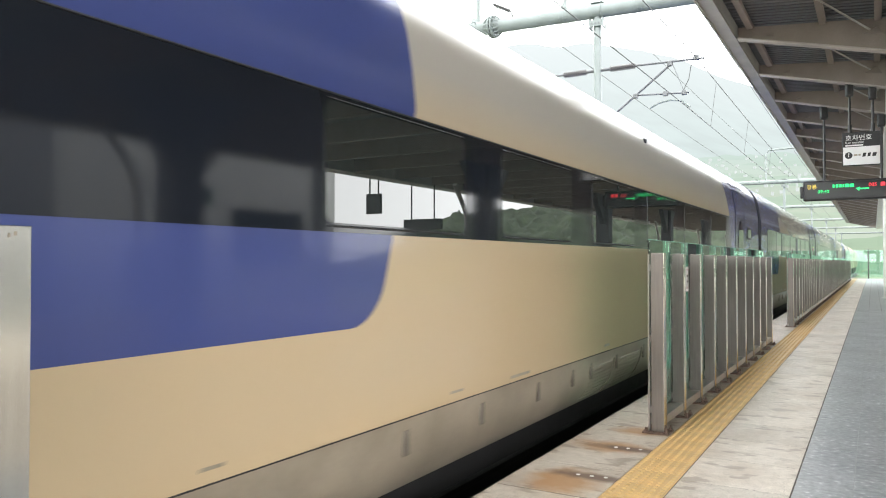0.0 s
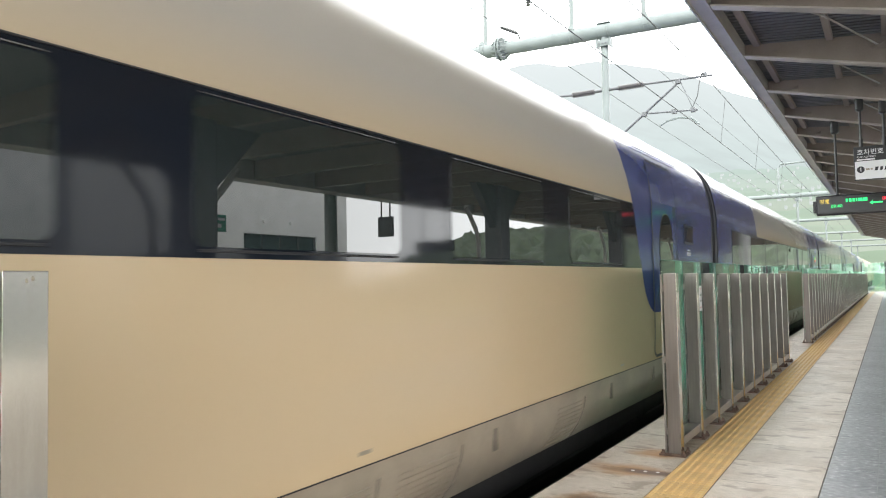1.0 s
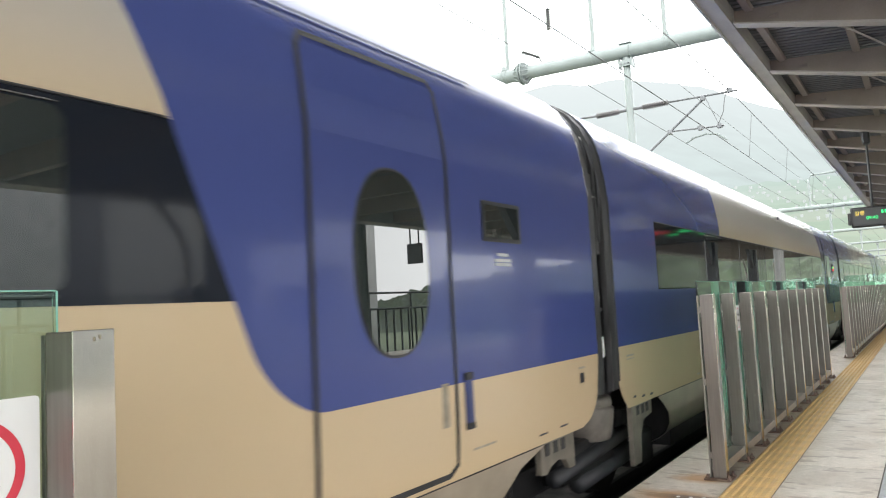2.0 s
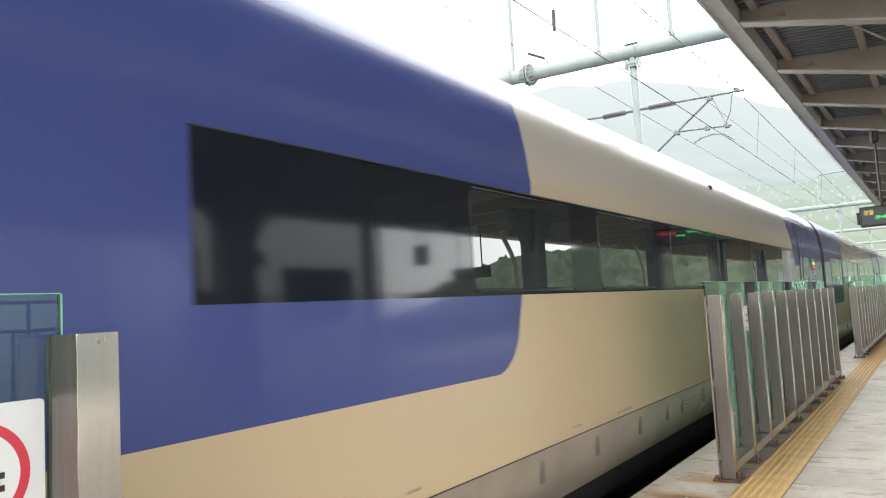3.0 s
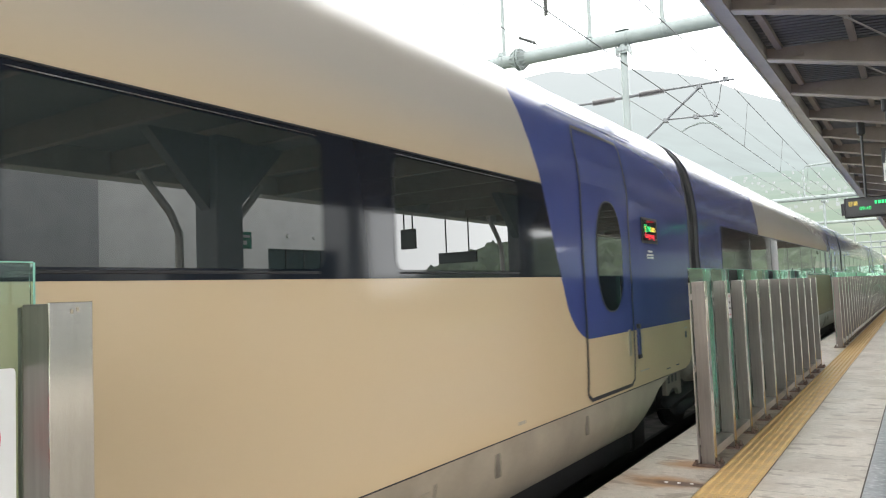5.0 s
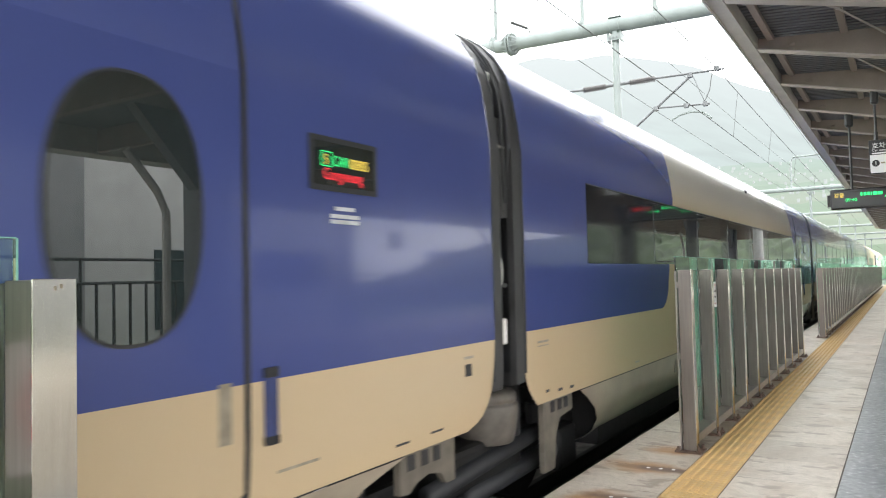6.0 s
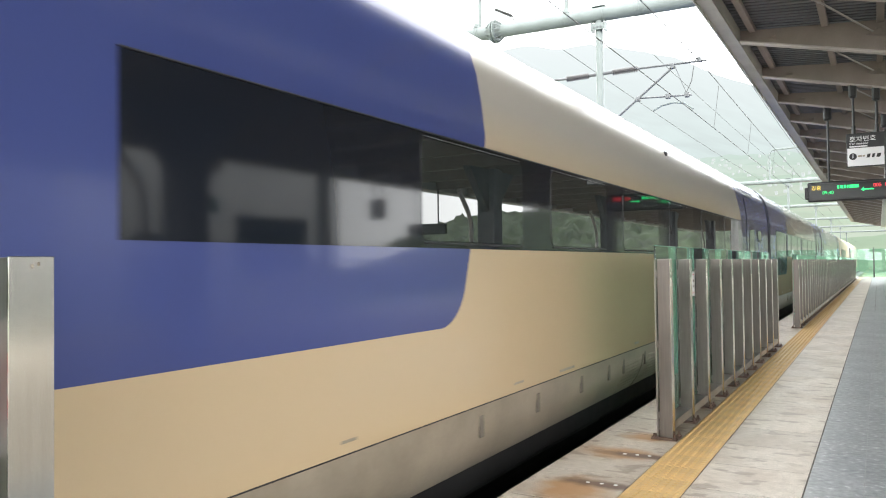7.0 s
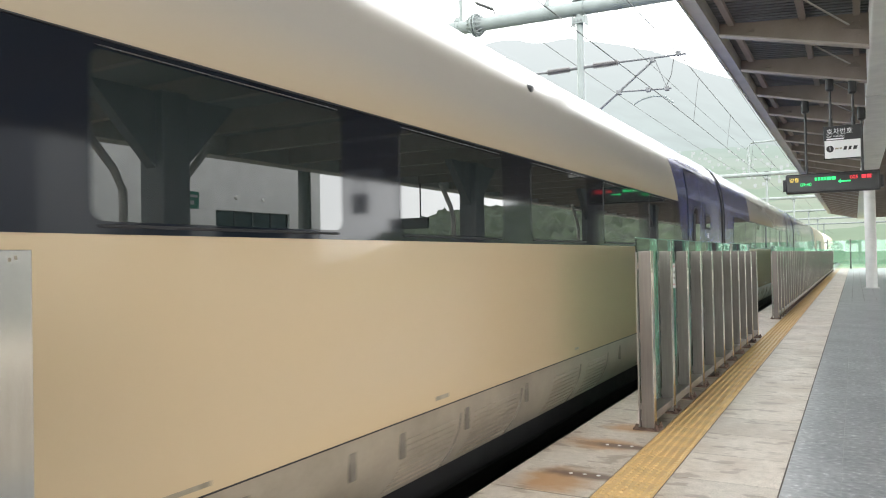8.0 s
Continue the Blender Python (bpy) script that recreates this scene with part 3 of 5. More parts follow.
    for i in range(-7, 26, 4):
        add_box(gird, 0.27, 0.79, RIB0 + (i + 0.5) * RIB_PITCH, RIB0 + (i + 0.5) * RIB_PITCH + 0.06, 3.83, CAN_Z + 0.5)
    part("girder", gird, WHITE, can, "white box girder")
    # middle bay and the mirrored far wing, seen in the train's windows
    part("girder", box(2 * mid - 0.78, 2 * mid - 0.28, y0, y1, 3.84, CAN_Z + 0.6, 0.02), FASCIA, can)
    inner = bmesh.new()
    add_box(inner, 0.79, 2 * mid - 0.79, -0.07, 0.07, 3.88, 4.3, 0.004)
    plate(inner, [(2 * mid - x, z) for x, z in prof], (1, 0, 0), (0, 0, 1), (0, 0.006, 0), 0.012)
    plate(inner, [(2 * mid - 0.28, rib_z(0.28) - 0.014), (2 * mid - CAN_X0, rib_z(CAN_X0) - 0.014), (2 * mid - CAN_X0, rib_z(CAN_X0)), (2 * mid - 0.28, rib_z(0.28))], (1, 0, 0), (0, 0, 1), (0, 0.08, 0), 0.16)
    far_rib = part("far_rib", inner, CANOPY, can)
    for i in range(-7, 26):
        ob = far_rib if i == -7 else new("far_rib", far_rib.data)
        ob.parent, ob.location = can, (0, RIB0 + i * RIB_PITCH, 0)
    part("inner_deck", box(0.79, 2 * mid - 0.79, y0, y1, 4.31, 4.35), DECK, can)
    far_deck = bmesh.new()
    sheet(far_deck, [[(2 * mid - x, y, deck_z(x)) for y in (y0, y1)] for x in (CAN_X0 - 0.2, 0.4)])
    part("far_deck", far_deck, DECK, can)
    part("far_gutter", box(x1 - 0.2, x1, y0, y1, CAN_Z - 0.01, CAN_Z + 0.3), FASCIA, can)
    return can


def column(x, y, r, top, braced):
    c = thing("canopy_column", "round white-grey steel column carrying the canopy" if not braced else "dark steel canopy column with forked braces", "column", "canopy columns", "structure", pose(x, y, 0))
    if not braced:
        bm = tube((0, 0, 0), (0, 0, top), r, 28)
        add_tube(bm, (0, 0, 0), (0, 0, 0.03), r + 0.06, 28)
        part("shaft", bm, WHITE, c)
        return c
    part("shaft", box(-r, r, -r, r, 0, top, 0.03), DECK, c)
    part("foot", box(-r - 0.05, r + 0.05, -r - 0.05, r + 0.05, 0, 0.12, 0.02), CANOPY, c)
    for s in (-1, 1):
        fork = plate(bmesh.new(), [(s * r * 0.9, top - 1.15), (s * (r + 1.05), top - 0.02), (s * r * 0.9, top - 0.02)], (0, 1, 0), (0, 0, 1), (-0.1, 0, 0), 0.2)
        part("fork", fork, DECK, c)
        pipe = add_path(bmesh.new(), [(0.3, s * (r + 0.25), 0.0), (0.3, s * (r + 0.25), top - 1.45), (0.3, s * (r + 0.4), top - 1.15), (0.3, s * (r + 0.9), top - 0.6)], 0.06, 12)
        part("rain_pipe", pipe, FASCIA, c, "pale rain pipe")
    return c


# ---------------------------------------------------------------- signs
def exit_sign(x, y, z):
    """Small green flag sign on the side of a column."""
    s = thing("exit_sign", "small green flag sign with white marks on a column", "sign", m=pose(x, y, z))
    part("panel", box(-0.02, 0.02, 0, 0.2, 0, 0.26, 0.006), worn("green_sign_paint", (0.02, 0.34, 0.20), 0.35, 0, 9, 0.1), s)
    for side in (-0.0225, 0.0195):
        part("white_mark", box(side, side + 0.003, 0.03, 0.17, 0.17, 0.21), SIGN_WHITE, s)
        part("white_mark", box(side, side + 0.003, 0.03, 0.10, 0.06, 0.12), SIGN_WHITE, s)


def car_number_sign(y, x0, x1, z0, z1, rod_x, facing=True):
    s = thing("car_number_sign", "black and white hanging sign with the platform car number", "sign", m=pose((x0 + x1) / 2, y, z0))
    w, h = x1 - x0, z1 - z0
    part("panel", box(-w / 2, w / 2, 0, 0.07, 0, h, 0.006), SIGN_BLACK, s)
    part("white_face", box(-w / 2 + 0.012, w / 2 - 0.012, -0.003, 0.0, 0.012, h * 0.56), SIGN_WHITE, s, "white lower face")
    lettering("lettering", "호차번호", 0.095, SIGN_WHITE, s, Matrix.Translation((-w * 0.42, -0.003, h * 0.76)) @ FACE_Y)
    lettering("lettering", "Car number", 0.05, SIGN_WHITE, s, Matrix.Translation((-w * 0.42, -0.003, h * 0.66)) @ FACE_Y)
    part("print_bar", box(-w * 0.42, w * 0.05, -0.004, -0.001, h * 0.585, h * 0.625), SIGN_WHITE, s)
    disc = tube((-w * 0.33, -0.0065, h * 0.31), (-w * 0.33, -0.003, h * 0.31), 0.05, 28)
    part("number_disc", disc, SIGN_BLACK, s)
    lettering("numeral", "1", 0.085, SIGN_WHITE, s, Matrix.Translation((-w * 0.33, -0.008, h * 0.26)) @ FACE_Y, "CENTER")
    part("print_bar", box(-w * 0.2, -w * 0.1, -0.006, -0.003, h * 0.29, h * 0.335), MARK, s)
    part("print_bar", box(-w * 0.08, -w * 0.02, -0.006, -0.003, h * 0.29, h * 0.335), MARK, s)
    # the operator's mark as plain slanted strokes
    for i, (a, b) in enumerate(((0.02, 0.13), (0.15, 0.25), (0.27, 0.40))):
        bm = plate(bmesh.new(), [(w * a, h * 0.255), (w * (b - 0.03), h * 0.255), (w * b, h * 0.365), (w * (a + 0.03), h * 0.365)], (1, 0, 0), (0, 0, 1), (0, -0.003, 0), 0.003)
        part("mark_stroke", bm, SIGN_BLACK, s)
    for rx in rod_x:
        bm = tube((rx - (x0 + x1) / 2, 0.035, h), (rx - (x0 + x1) / 2, 0.035, rib_z(rx) - z0 - 0.12), 0.018, 10)
        add_tube(bm, (rx - (x0 + x1) / 2, 0.035, h), (rx - (x0 + x1) / 2, 0.035, h + 0.12), 0.028, 10)
        part("hanger_rod", bm, SIGN_BLACK, s)
        part("hanger_clamp", box(rx - (x0 + x1) / 2 - 0.055, rx - (x0 + x1) / 2 + 0.055, -0.02, 0.09, rib_z(rx) - z0 - 0.2, rib_z(rx) - z0 + 0.01, 0.03), SIGN_BLACK, s, "black hanger clamp")


def departure_board(y, x0, x1, z0, z1, rod_x):
    s = thing("departure_board", "black hanging board with green, red and amber train text", "display board", m=pose((x0 + x1) / 2, y, z0))
    w, h = x1 - x0, z1 - z0
    part("housing", box(-w / 2, w / 2, 0, 0.16, 0, h, 0.02), SIGN_BLACK, s)
    part("screen", box(-w / 2 + 0.04, w / 2 - 0.04, -0.006, 0.0, 0.04, h - 0.04), principled("board_screen", (0.015, 0.017, 0.016), 0.25)[0], s)
    for sx in (-1, 1):
        part("end_bracket", box(sx * (w / 2 + 0.02) - 0.03, sx * (w / 2 + 0.02) + 0.03, 0.03, 0.13, h * 0.15, h * 0.75, 0.01), SIGN_BLACK, s)
    a, b = -w / 2 + 0.09, -0.009
    lettering("lettering", "강릉", 0.088, LED_AMBER, s, Matrix.Translation((-w / 2 + 0.06, b, h * 0.60)) @ FACE_Y)
    lettering("lettering", "09:40", 0.082, LED_GREEN, s, Matrix.Translation((-w / 2 + 0.235, b, h * 0.36)) @ FACE_Y)
    lettering("lettering", "005", 0.085, LED_RED, s, Matrix.Translation((-w / 2 + 1.02, b, h * 0.62)) @ FACE_Y)
    for q, ww in ((0.47, 0.03), (0.52, 0.04), (0.575, 0.035), (0.625, 0.02), (0.66, 0.065), (0.735, 0.065)):
        part("led_bar", box(-w / 2 + q, -w / 2 + q + ww, b - 0.002, b, h * 0.62, h * 0.78), LED_GREEN, s)
    for q in (1.2, 1.28):
        part("led_bar", box(-w / 2 + q, -w / 2 + q + 0.065, b - 0.002, b, h * 0.62, h * 0.80), LED_RED, s)
    arrow = plate(bmesh.new(), [(0, 0), (0.05, 0.035), (0.05, 0.011), (0.2, 0.011), (0.2, -0.011), (0.05, -0.011), (0.05, -0.035)], (1, 0, 0), (0, 0, 1), (-w / 2 + 0.83, b, h * 0.52), 0.003)
    part("arrow", arrow, LED_GREEN, s)
    for rx in rod_x:
        q = rx - (x0 + x1) / 2
        bm = tube((q, 0.08, h), (q, 0.08, rib_z(rx) - z0 - 0.1), 0.021, 10)
        part("hanger_rod", bm, SIGN_BLACK, s)
        part("hanger_clamp", box(q - 0.065, q + 0.065, 0.015, 0.145, rib_z(rx) - z0 - 0.24, rib_z(rx) - z0 + 0.01, 0.035), SIGN_BLACK, s, "black hanger clamp")


def hung_panel(y, x0, x1, z0, z1):
    """Dark sign seen from behind under the far wing of the canopy."""
    s = thing("hanging_sign", "dark hanging sign under the far side of the canopy", "sign", "far signs", m=pose((x0 + x1) / 2, y, z0))
    w, h = x1 - x0, z1 - z0
    part("panel", box(-w / 2, w / 2, 0, 0.1, 0, h, 0.01), SIGN_BLACK, s)
    for q in (-w * 0.3, w * 0.3):
        part("hanger_rod", tube((q, 0.05, h), (q, 0.05, 4.15 - z0), 0.025, 8), SIGN_BLACK, s)


# ---------------------------------------------------------------- overhead line
def insulator(bm, a, b, r=0.06, n=9):
    a, b = Vector(a), Vector(b)
    add_tube(bm, a, b, r * 0.4, 8)
    for i in range(n):
        p, q = a.lerp(b, (i + 0.2) / n), a.lerp(b, (i + 0.75) / n)
        add_tube(bm, p, q, r, 10, r * 0.55)
    return bm


GANTRY_Y, BEAM_Z = 16.0, 7.05


def gantry_beam(y, z=BEAM_Z, full=True):
    """Tubular portal beam across the tracks with its drop post, bracket arm and steady arm."""
    g = thing("catenary_gantry", "pale green-grey tubular gantry beam carrying the overhead line", "gantry", "catenary gantries", m=pose(0, y, 0))
    skew = 0.07 if full else 0.0
    bm = tube((-14.0, -8.7 * skew, z), (9.5, 14.8 * skew, z), 0.165 if full else 0.15, 32)
    part("beam", bm, POLE, g)
    for px in (-13.8, 9.3):
        leg = tube((px, 0, -1.0), (px, 0, z + 0.2), 0.2, 16, 0.16)
        part("mast", leg, POLE, g)
    if full:
        fl = bmesh.new()
        add_tube(fl, (-7.93, 0, z), (-7.90, 0, z), 0.28, 24)
        add_tube(fl, (-7.86, 0, z), (-7.83, 0, z), 0.28, 24)
        for i in range(14):
            a = 2 * math.pi * i / 14
            c = Vector((-7.88, 0.24 * math.cos(a), z + 0.24 * math.sin(a)))
            add_tube(fl, c - Vector((0.07, 0, 0)), c + Vector((0.07, 0, 0)), 0.02, 6)
            rib = [(-8.08, 0.165 * math.cos(a), z + 0.165 * math.sin(a)), (-7.93, 0.27 * math.cos(a), z + 0.27 * math.sin(a))]
            add_tube(fl, rib[0], rib[1], 0.012, 5)
            add_tube(fl, (-7.68, rib[0][1], rib[0][2]), (-7.83, rib[1][1], rib[1][2]), 0.012, 5)
        part("flange_joint", fl, POLE, g, "bolted flange joint with ribs").location = (0, -2.58 * skew, 0)
    px = -5.32
    drop = bmesh.new()
    for o in (-0.11, 0.11):
        add_tube(drop, (px + o - 0.012, 0, z), (px + o + 0.012, 0, z), 0.176 if full else 0.162, 24)
    add_box(drop, px - 0.16, px + 0.16, -0.1, 0.1, z + 0.165, z + 0.19, 0.008)
    part("beam_clamp", drop, POLE, g)
    part("drop_post", tube((px, 0, z - 0.15), (px, 0, 3.9), 0.085, 16), POLE, g)
    head = box(px - 0.16, px + 0.16, -0.13, 0.13, z - 0.25, z - 0.225, 0.005)
    for sx in (-1, 1):
        add_box(head, px + sx * 0.15 - 0.012, px + sx * 0.15 + 0.012, -0.13, 0.13, z - 0.40, z - 0.18, 0.004)
    add_box(head, px - 0.14, px + 0.14, -0.14, -0.115, z - 0.38, z - 0.25, 0.004)
    part("post_head", head, POLE, g)
    for sx in (-0.08, 0.0, 0.08):
        part("head_bolt", tube((px + sx, -0.145, z - 0.32), (px + sx, -0.165, z - 0.32), 0.02, 6), GALV, g)
    if not full:
        return g
    for hx in (-8.39, -6.1, -4.4):
        part("support_rod", tube((hx, 0, z), (hx, 0, z + 2.4), 0.05, 10), POLE, g)
        strap = bmesh.new()
        for o in (-0.09, 0.0, 0.09):
            add_tube(strap, (hx + o - 0.01, 0, z), (hx + o + 0.01, 0, z), 0.176, 24)
        add_tube(strap, (hx, 0, z + 0.16), (hx, 0, z + 0.27), 0.085, 12, 0.052)
        part("clamp", strap, POLE, g).location = (0, (hx + 5.3) * skew, 0)
    za, zt = 5.68, 5.65
    for a0, a1 in ((px + 0.3, px + 0.88), (px - 0.8, px - 0.25)):
        part("insulator", insulator(bmesh.new(), (a0, 0, za), (a1, 0, za), 0.075, 11), PORCELAIN, g, "ribbed grey-brown insulator")
    tubes = bmesh.new()
    add_tube(tubes, (px - 2.2, 0, za + 0.06), (px - 0.8, 0, za), 0.026, 8)
    add_tube(tubes, (px - 0.25, 0, za), (px + 0.3, 0, za), 0.035, 8)
    add_tube(tubes, (px + 0.88, 0, za), (-2.98, 0, zt), 0.024, 8)
    add_tube(tubes, (px + 0.1, 0, 4.42), (-3.68, 0, zt - 0.04), 0.026, 8)
    add_tube(tubes, (-4.5, 0, 5.02), (-3.3, 0, 4.95), 0.02, 8)
    add_tube(tubes, (-3.66, 0, zt), (-3.4, 0, 4.97), 0.009, 5)
    for cx, cz in ((-3.7, zt - 0.03), (-3.14, zt + 0.03), (-4.45, 5.0), (-3.4, 4.96), (-3.8, 4.98), (px, za)):
        add_box(tubes, cx - 0.05, cx + 0.05, -0.05, 0.05, cz - 0.05, cz + 0.05, 0.01)
    part("bracket_arm", tubes, GALV, g, "galvanised bracket arm")
    steady = add_path(bmesh.new(), [(-4.13, 0, 4.70), (-3.95, 0, 4.79), (-3.7, 0, 4.83), (-3.45, 0, 4.79), (-3.28, 0, 4.64)], 0.022, 8)
    part("steady_arm", steady, POLE, g, "curved steady arm")
    jump = add_path(bmesh.new(), [(-3.2, 0, 5.72), (-3.26, 0, 5.5), (-3.3, 0, 5.25), (-3.42, 0, 5.0)], 0.008, 5)
    part("jumper", jump, WIRE, g)
    part("hanging_insulator", insulator(bmesh.new(), (-7.2, 0, 8.05), (-7.2, 0, 8.6), 0.07, 9), PORCELAIN, g, "ribbed grey-brown insulator")
    part("strain_clamp", insulator(bmesh.new(), (-7.95, 0, 7.66), (-7.5, 0, 7.42), 0.055, 6), WIRE, g, "dark strain insulator")
    part("strain_rod", tube((-7.5, 0, 7.42), (-7.4, 0, z + 0.1), 0.016, 8), WIRE, g)
    lead = add_path(bmesh.new(), [(-7.2, 0, 8.9), (-7.2, 0, 8.05), (-7.5, 0, 7.75), (-7.62, 0, 7.5), (-7.45, 0, 7.3), (-7.1, 0, 7.75), (-6.95, 0, 7.2)], 0.010, 6)
    part("lead", lead, WIRE, g)
    return g


def wires():
    def wire(name, pts, r, label):
        tagged(part(name, add_path(bmesh.new(), pts, r, 6), WIRE), label, "cable", "overhead wires")

    def sag(x0, x1, y0, y1, z, drop, n=14):
        return [(x0 + (x1 - x0) * i / n, y0 + (y1 - y0) * i / n, z - drop * 4 * (i / n) * (1 - i / n)) for i in range(n + 1)]

    wire("contact_wire", [(-3.75, -30, 4.66), (-3.34, 16, 4.64), (-3.3, 57, 4.64), (-3.6, 110, 4.64), (-3.3, 160, 4.64)], 0.008, "copper contact wire over the near track")
    wire("messenger_wire", [(-3.9, -30, 5.72), (-3.16, 16, 5.7)], 0.009, "messenger wire of the overhead line")
    wire("messenger_wire", sag(-3.16, -3.3, 16, 57, 5.7, 0.12), 0.009, "messenger wire of the overhead line")
    wire("messenger_wire", sag(-3.3, -3.6, 57, 110, 5.7, 0.12), 0.009, "messenger wire of the overhead line")
    for y in (18.6, 24.0, 30.0, 37.0, 45.0, 52.0):
        wire("dropper", [(-3.2, y, 5.66), (-3.33, y, 4.64)], 0.005, "thin dropper between the overhead wires")
    wire("feeder_wire", [(-8.6, -10, 8.3), (-7.95, 16, 7.66)], 0.011, "bare feeder wire above the gantry")
    wire("earth_wire", sag(-7.0, -6.9, 16, 57, 7.05, 0.15), 0.009, "thin earth wire along the line")
    wire("earth_wire", sag(-5.3, -5.0, 16, 57, 7.3, 0.2), 0.007, "thin earth wire along the line")
    wire("feeder_wire", sag(-2.95, -3.1, 8, 60, 6.65, 0.2), 0.008, "thin wire beside the canopy edge")


def far_gantry(y, hoop):
    g = gantry_beam(y, 7.0, False)
    if hoop:
        bm = add_path(bmesh.new(), [(-6.5, 0, 7.0), (-6.5, 0, 9.0), (-6.3, 0, 9.3), (-3.0, 0, 9.4)], 0.07, 8)
        part("hoop", bm, POLE, g)
    return g


# ---------------------------------------------------------------- the train
PROFILE = [(0.50, 1.468), (0.75, 1.482), (1.0, 1.485), (2.20, 1.485), (2.40, 1.462), (2.60, 1.428), (2.76, 1.38), (2.91, 1.285), (3.01, 1.18), (3.095, 1.05), (3.17, 0.87), (3.23, 0.63), (3.27, 0.32), (3.28, 0.0)]


def wide(z):
    for (z0, a), (z1, b) in zip(PROFILE, PROFILE[1:]):
        if z <= z1:
            return a + (b - a) * max(0.0, (z - z0) / (z1 - z0))
    return 0.0


def ring_points(zb, inset=0.0, lift=0.0):
    """Section of the car from its lower platform-side edge over the roof to the far side."""
    half = [(wide(zb) - inset, zb)] + [(max(w - inset, 0) if w else 0.0, z - (inset if w < 0.7 else inset * 0.3)) for z, w in PROFILE if z > zb + 0.01]
    return half + [(-x, z) for x, z in half[-2::-1]]


def resample(pts, n):
    d = [0.0]
    for a, b in zip(pts, pts[1:]):
        d.append(d[-1] + math.dist(a, b))
    out = []
    for i in range(n):
        s, k = d[-1] * i / (n - 1), 0
        while k < len(d) - 2 and d[k + 1] < s:
            k += 1
        f = (s - d[k]) / max(d[k + 1] - d[k], 1e-9)
        out.append((pts[k][0] + (pts[k + 1][0] - pts[k][0]) * f, pts[k][1] + (pts[k + 1][1] - pts[k][1]) * f))
    return out


def under(u):
    """Height of the lower edge of the body: it rounds upwards at both ends."""
    if u > 17.84:
        return 0.49 + 0.32 * (1 - math.sqrt(max(0.0, 1 - ((u - 17.84) / 0.33) ** 2)))
    if u < 0.42:
        return 0.53 + 0.25 * (1 - math.sqrt(max(0.0, 1 - ((0.42 - u) / 0.18) ** 2)))
    return 0.478


def on_side(outline, lift):
    """Points (u, z) laid on the curved platform side of a car."""
    return [(wide(z) + lift, u, z) for u, z in outline]


def side_strip(bm, line, width, lift):
    """A narrow strip along a line on the car's side."""
    n = len(line)
    rows = [[], []]
    for i in range(n):
        a, b = line[max(0, i - 1)], line[min(n - 1, i + 1)]
        t = Vector((b[0] - a[0], b[1] - a[1])).normalized()
        for k, s in ((0, -0.5), (1, 0.5)):
            u, z = line[i][0] - t.y * width * s, line[i][1] + t.x * width * s
            rows[k].append((wide(z) + lift, u, z))
    sheet(bm, rows)
    return bm


def densify(pts, step=0.06):
    out = []
    for a, b in zip(pts, pts[1:]):
        k = max(1, int(math.dist(a, b) / step))
        out += [(a[0] + (b[0] - a[0]) * i / k, a[1] + (b[1] - a[1]) * i / k) for i in range(k)]
    return out + [pts[-1]]


def side_panel(outline, lift, thick=0.003):
    """A flat panel on the upright part of the car's side."""
    return plate(bmesh.new(), outline, (0, 1, 0), (0, 0, 1), (SIDE + lift - thick, 0, 0), thick)


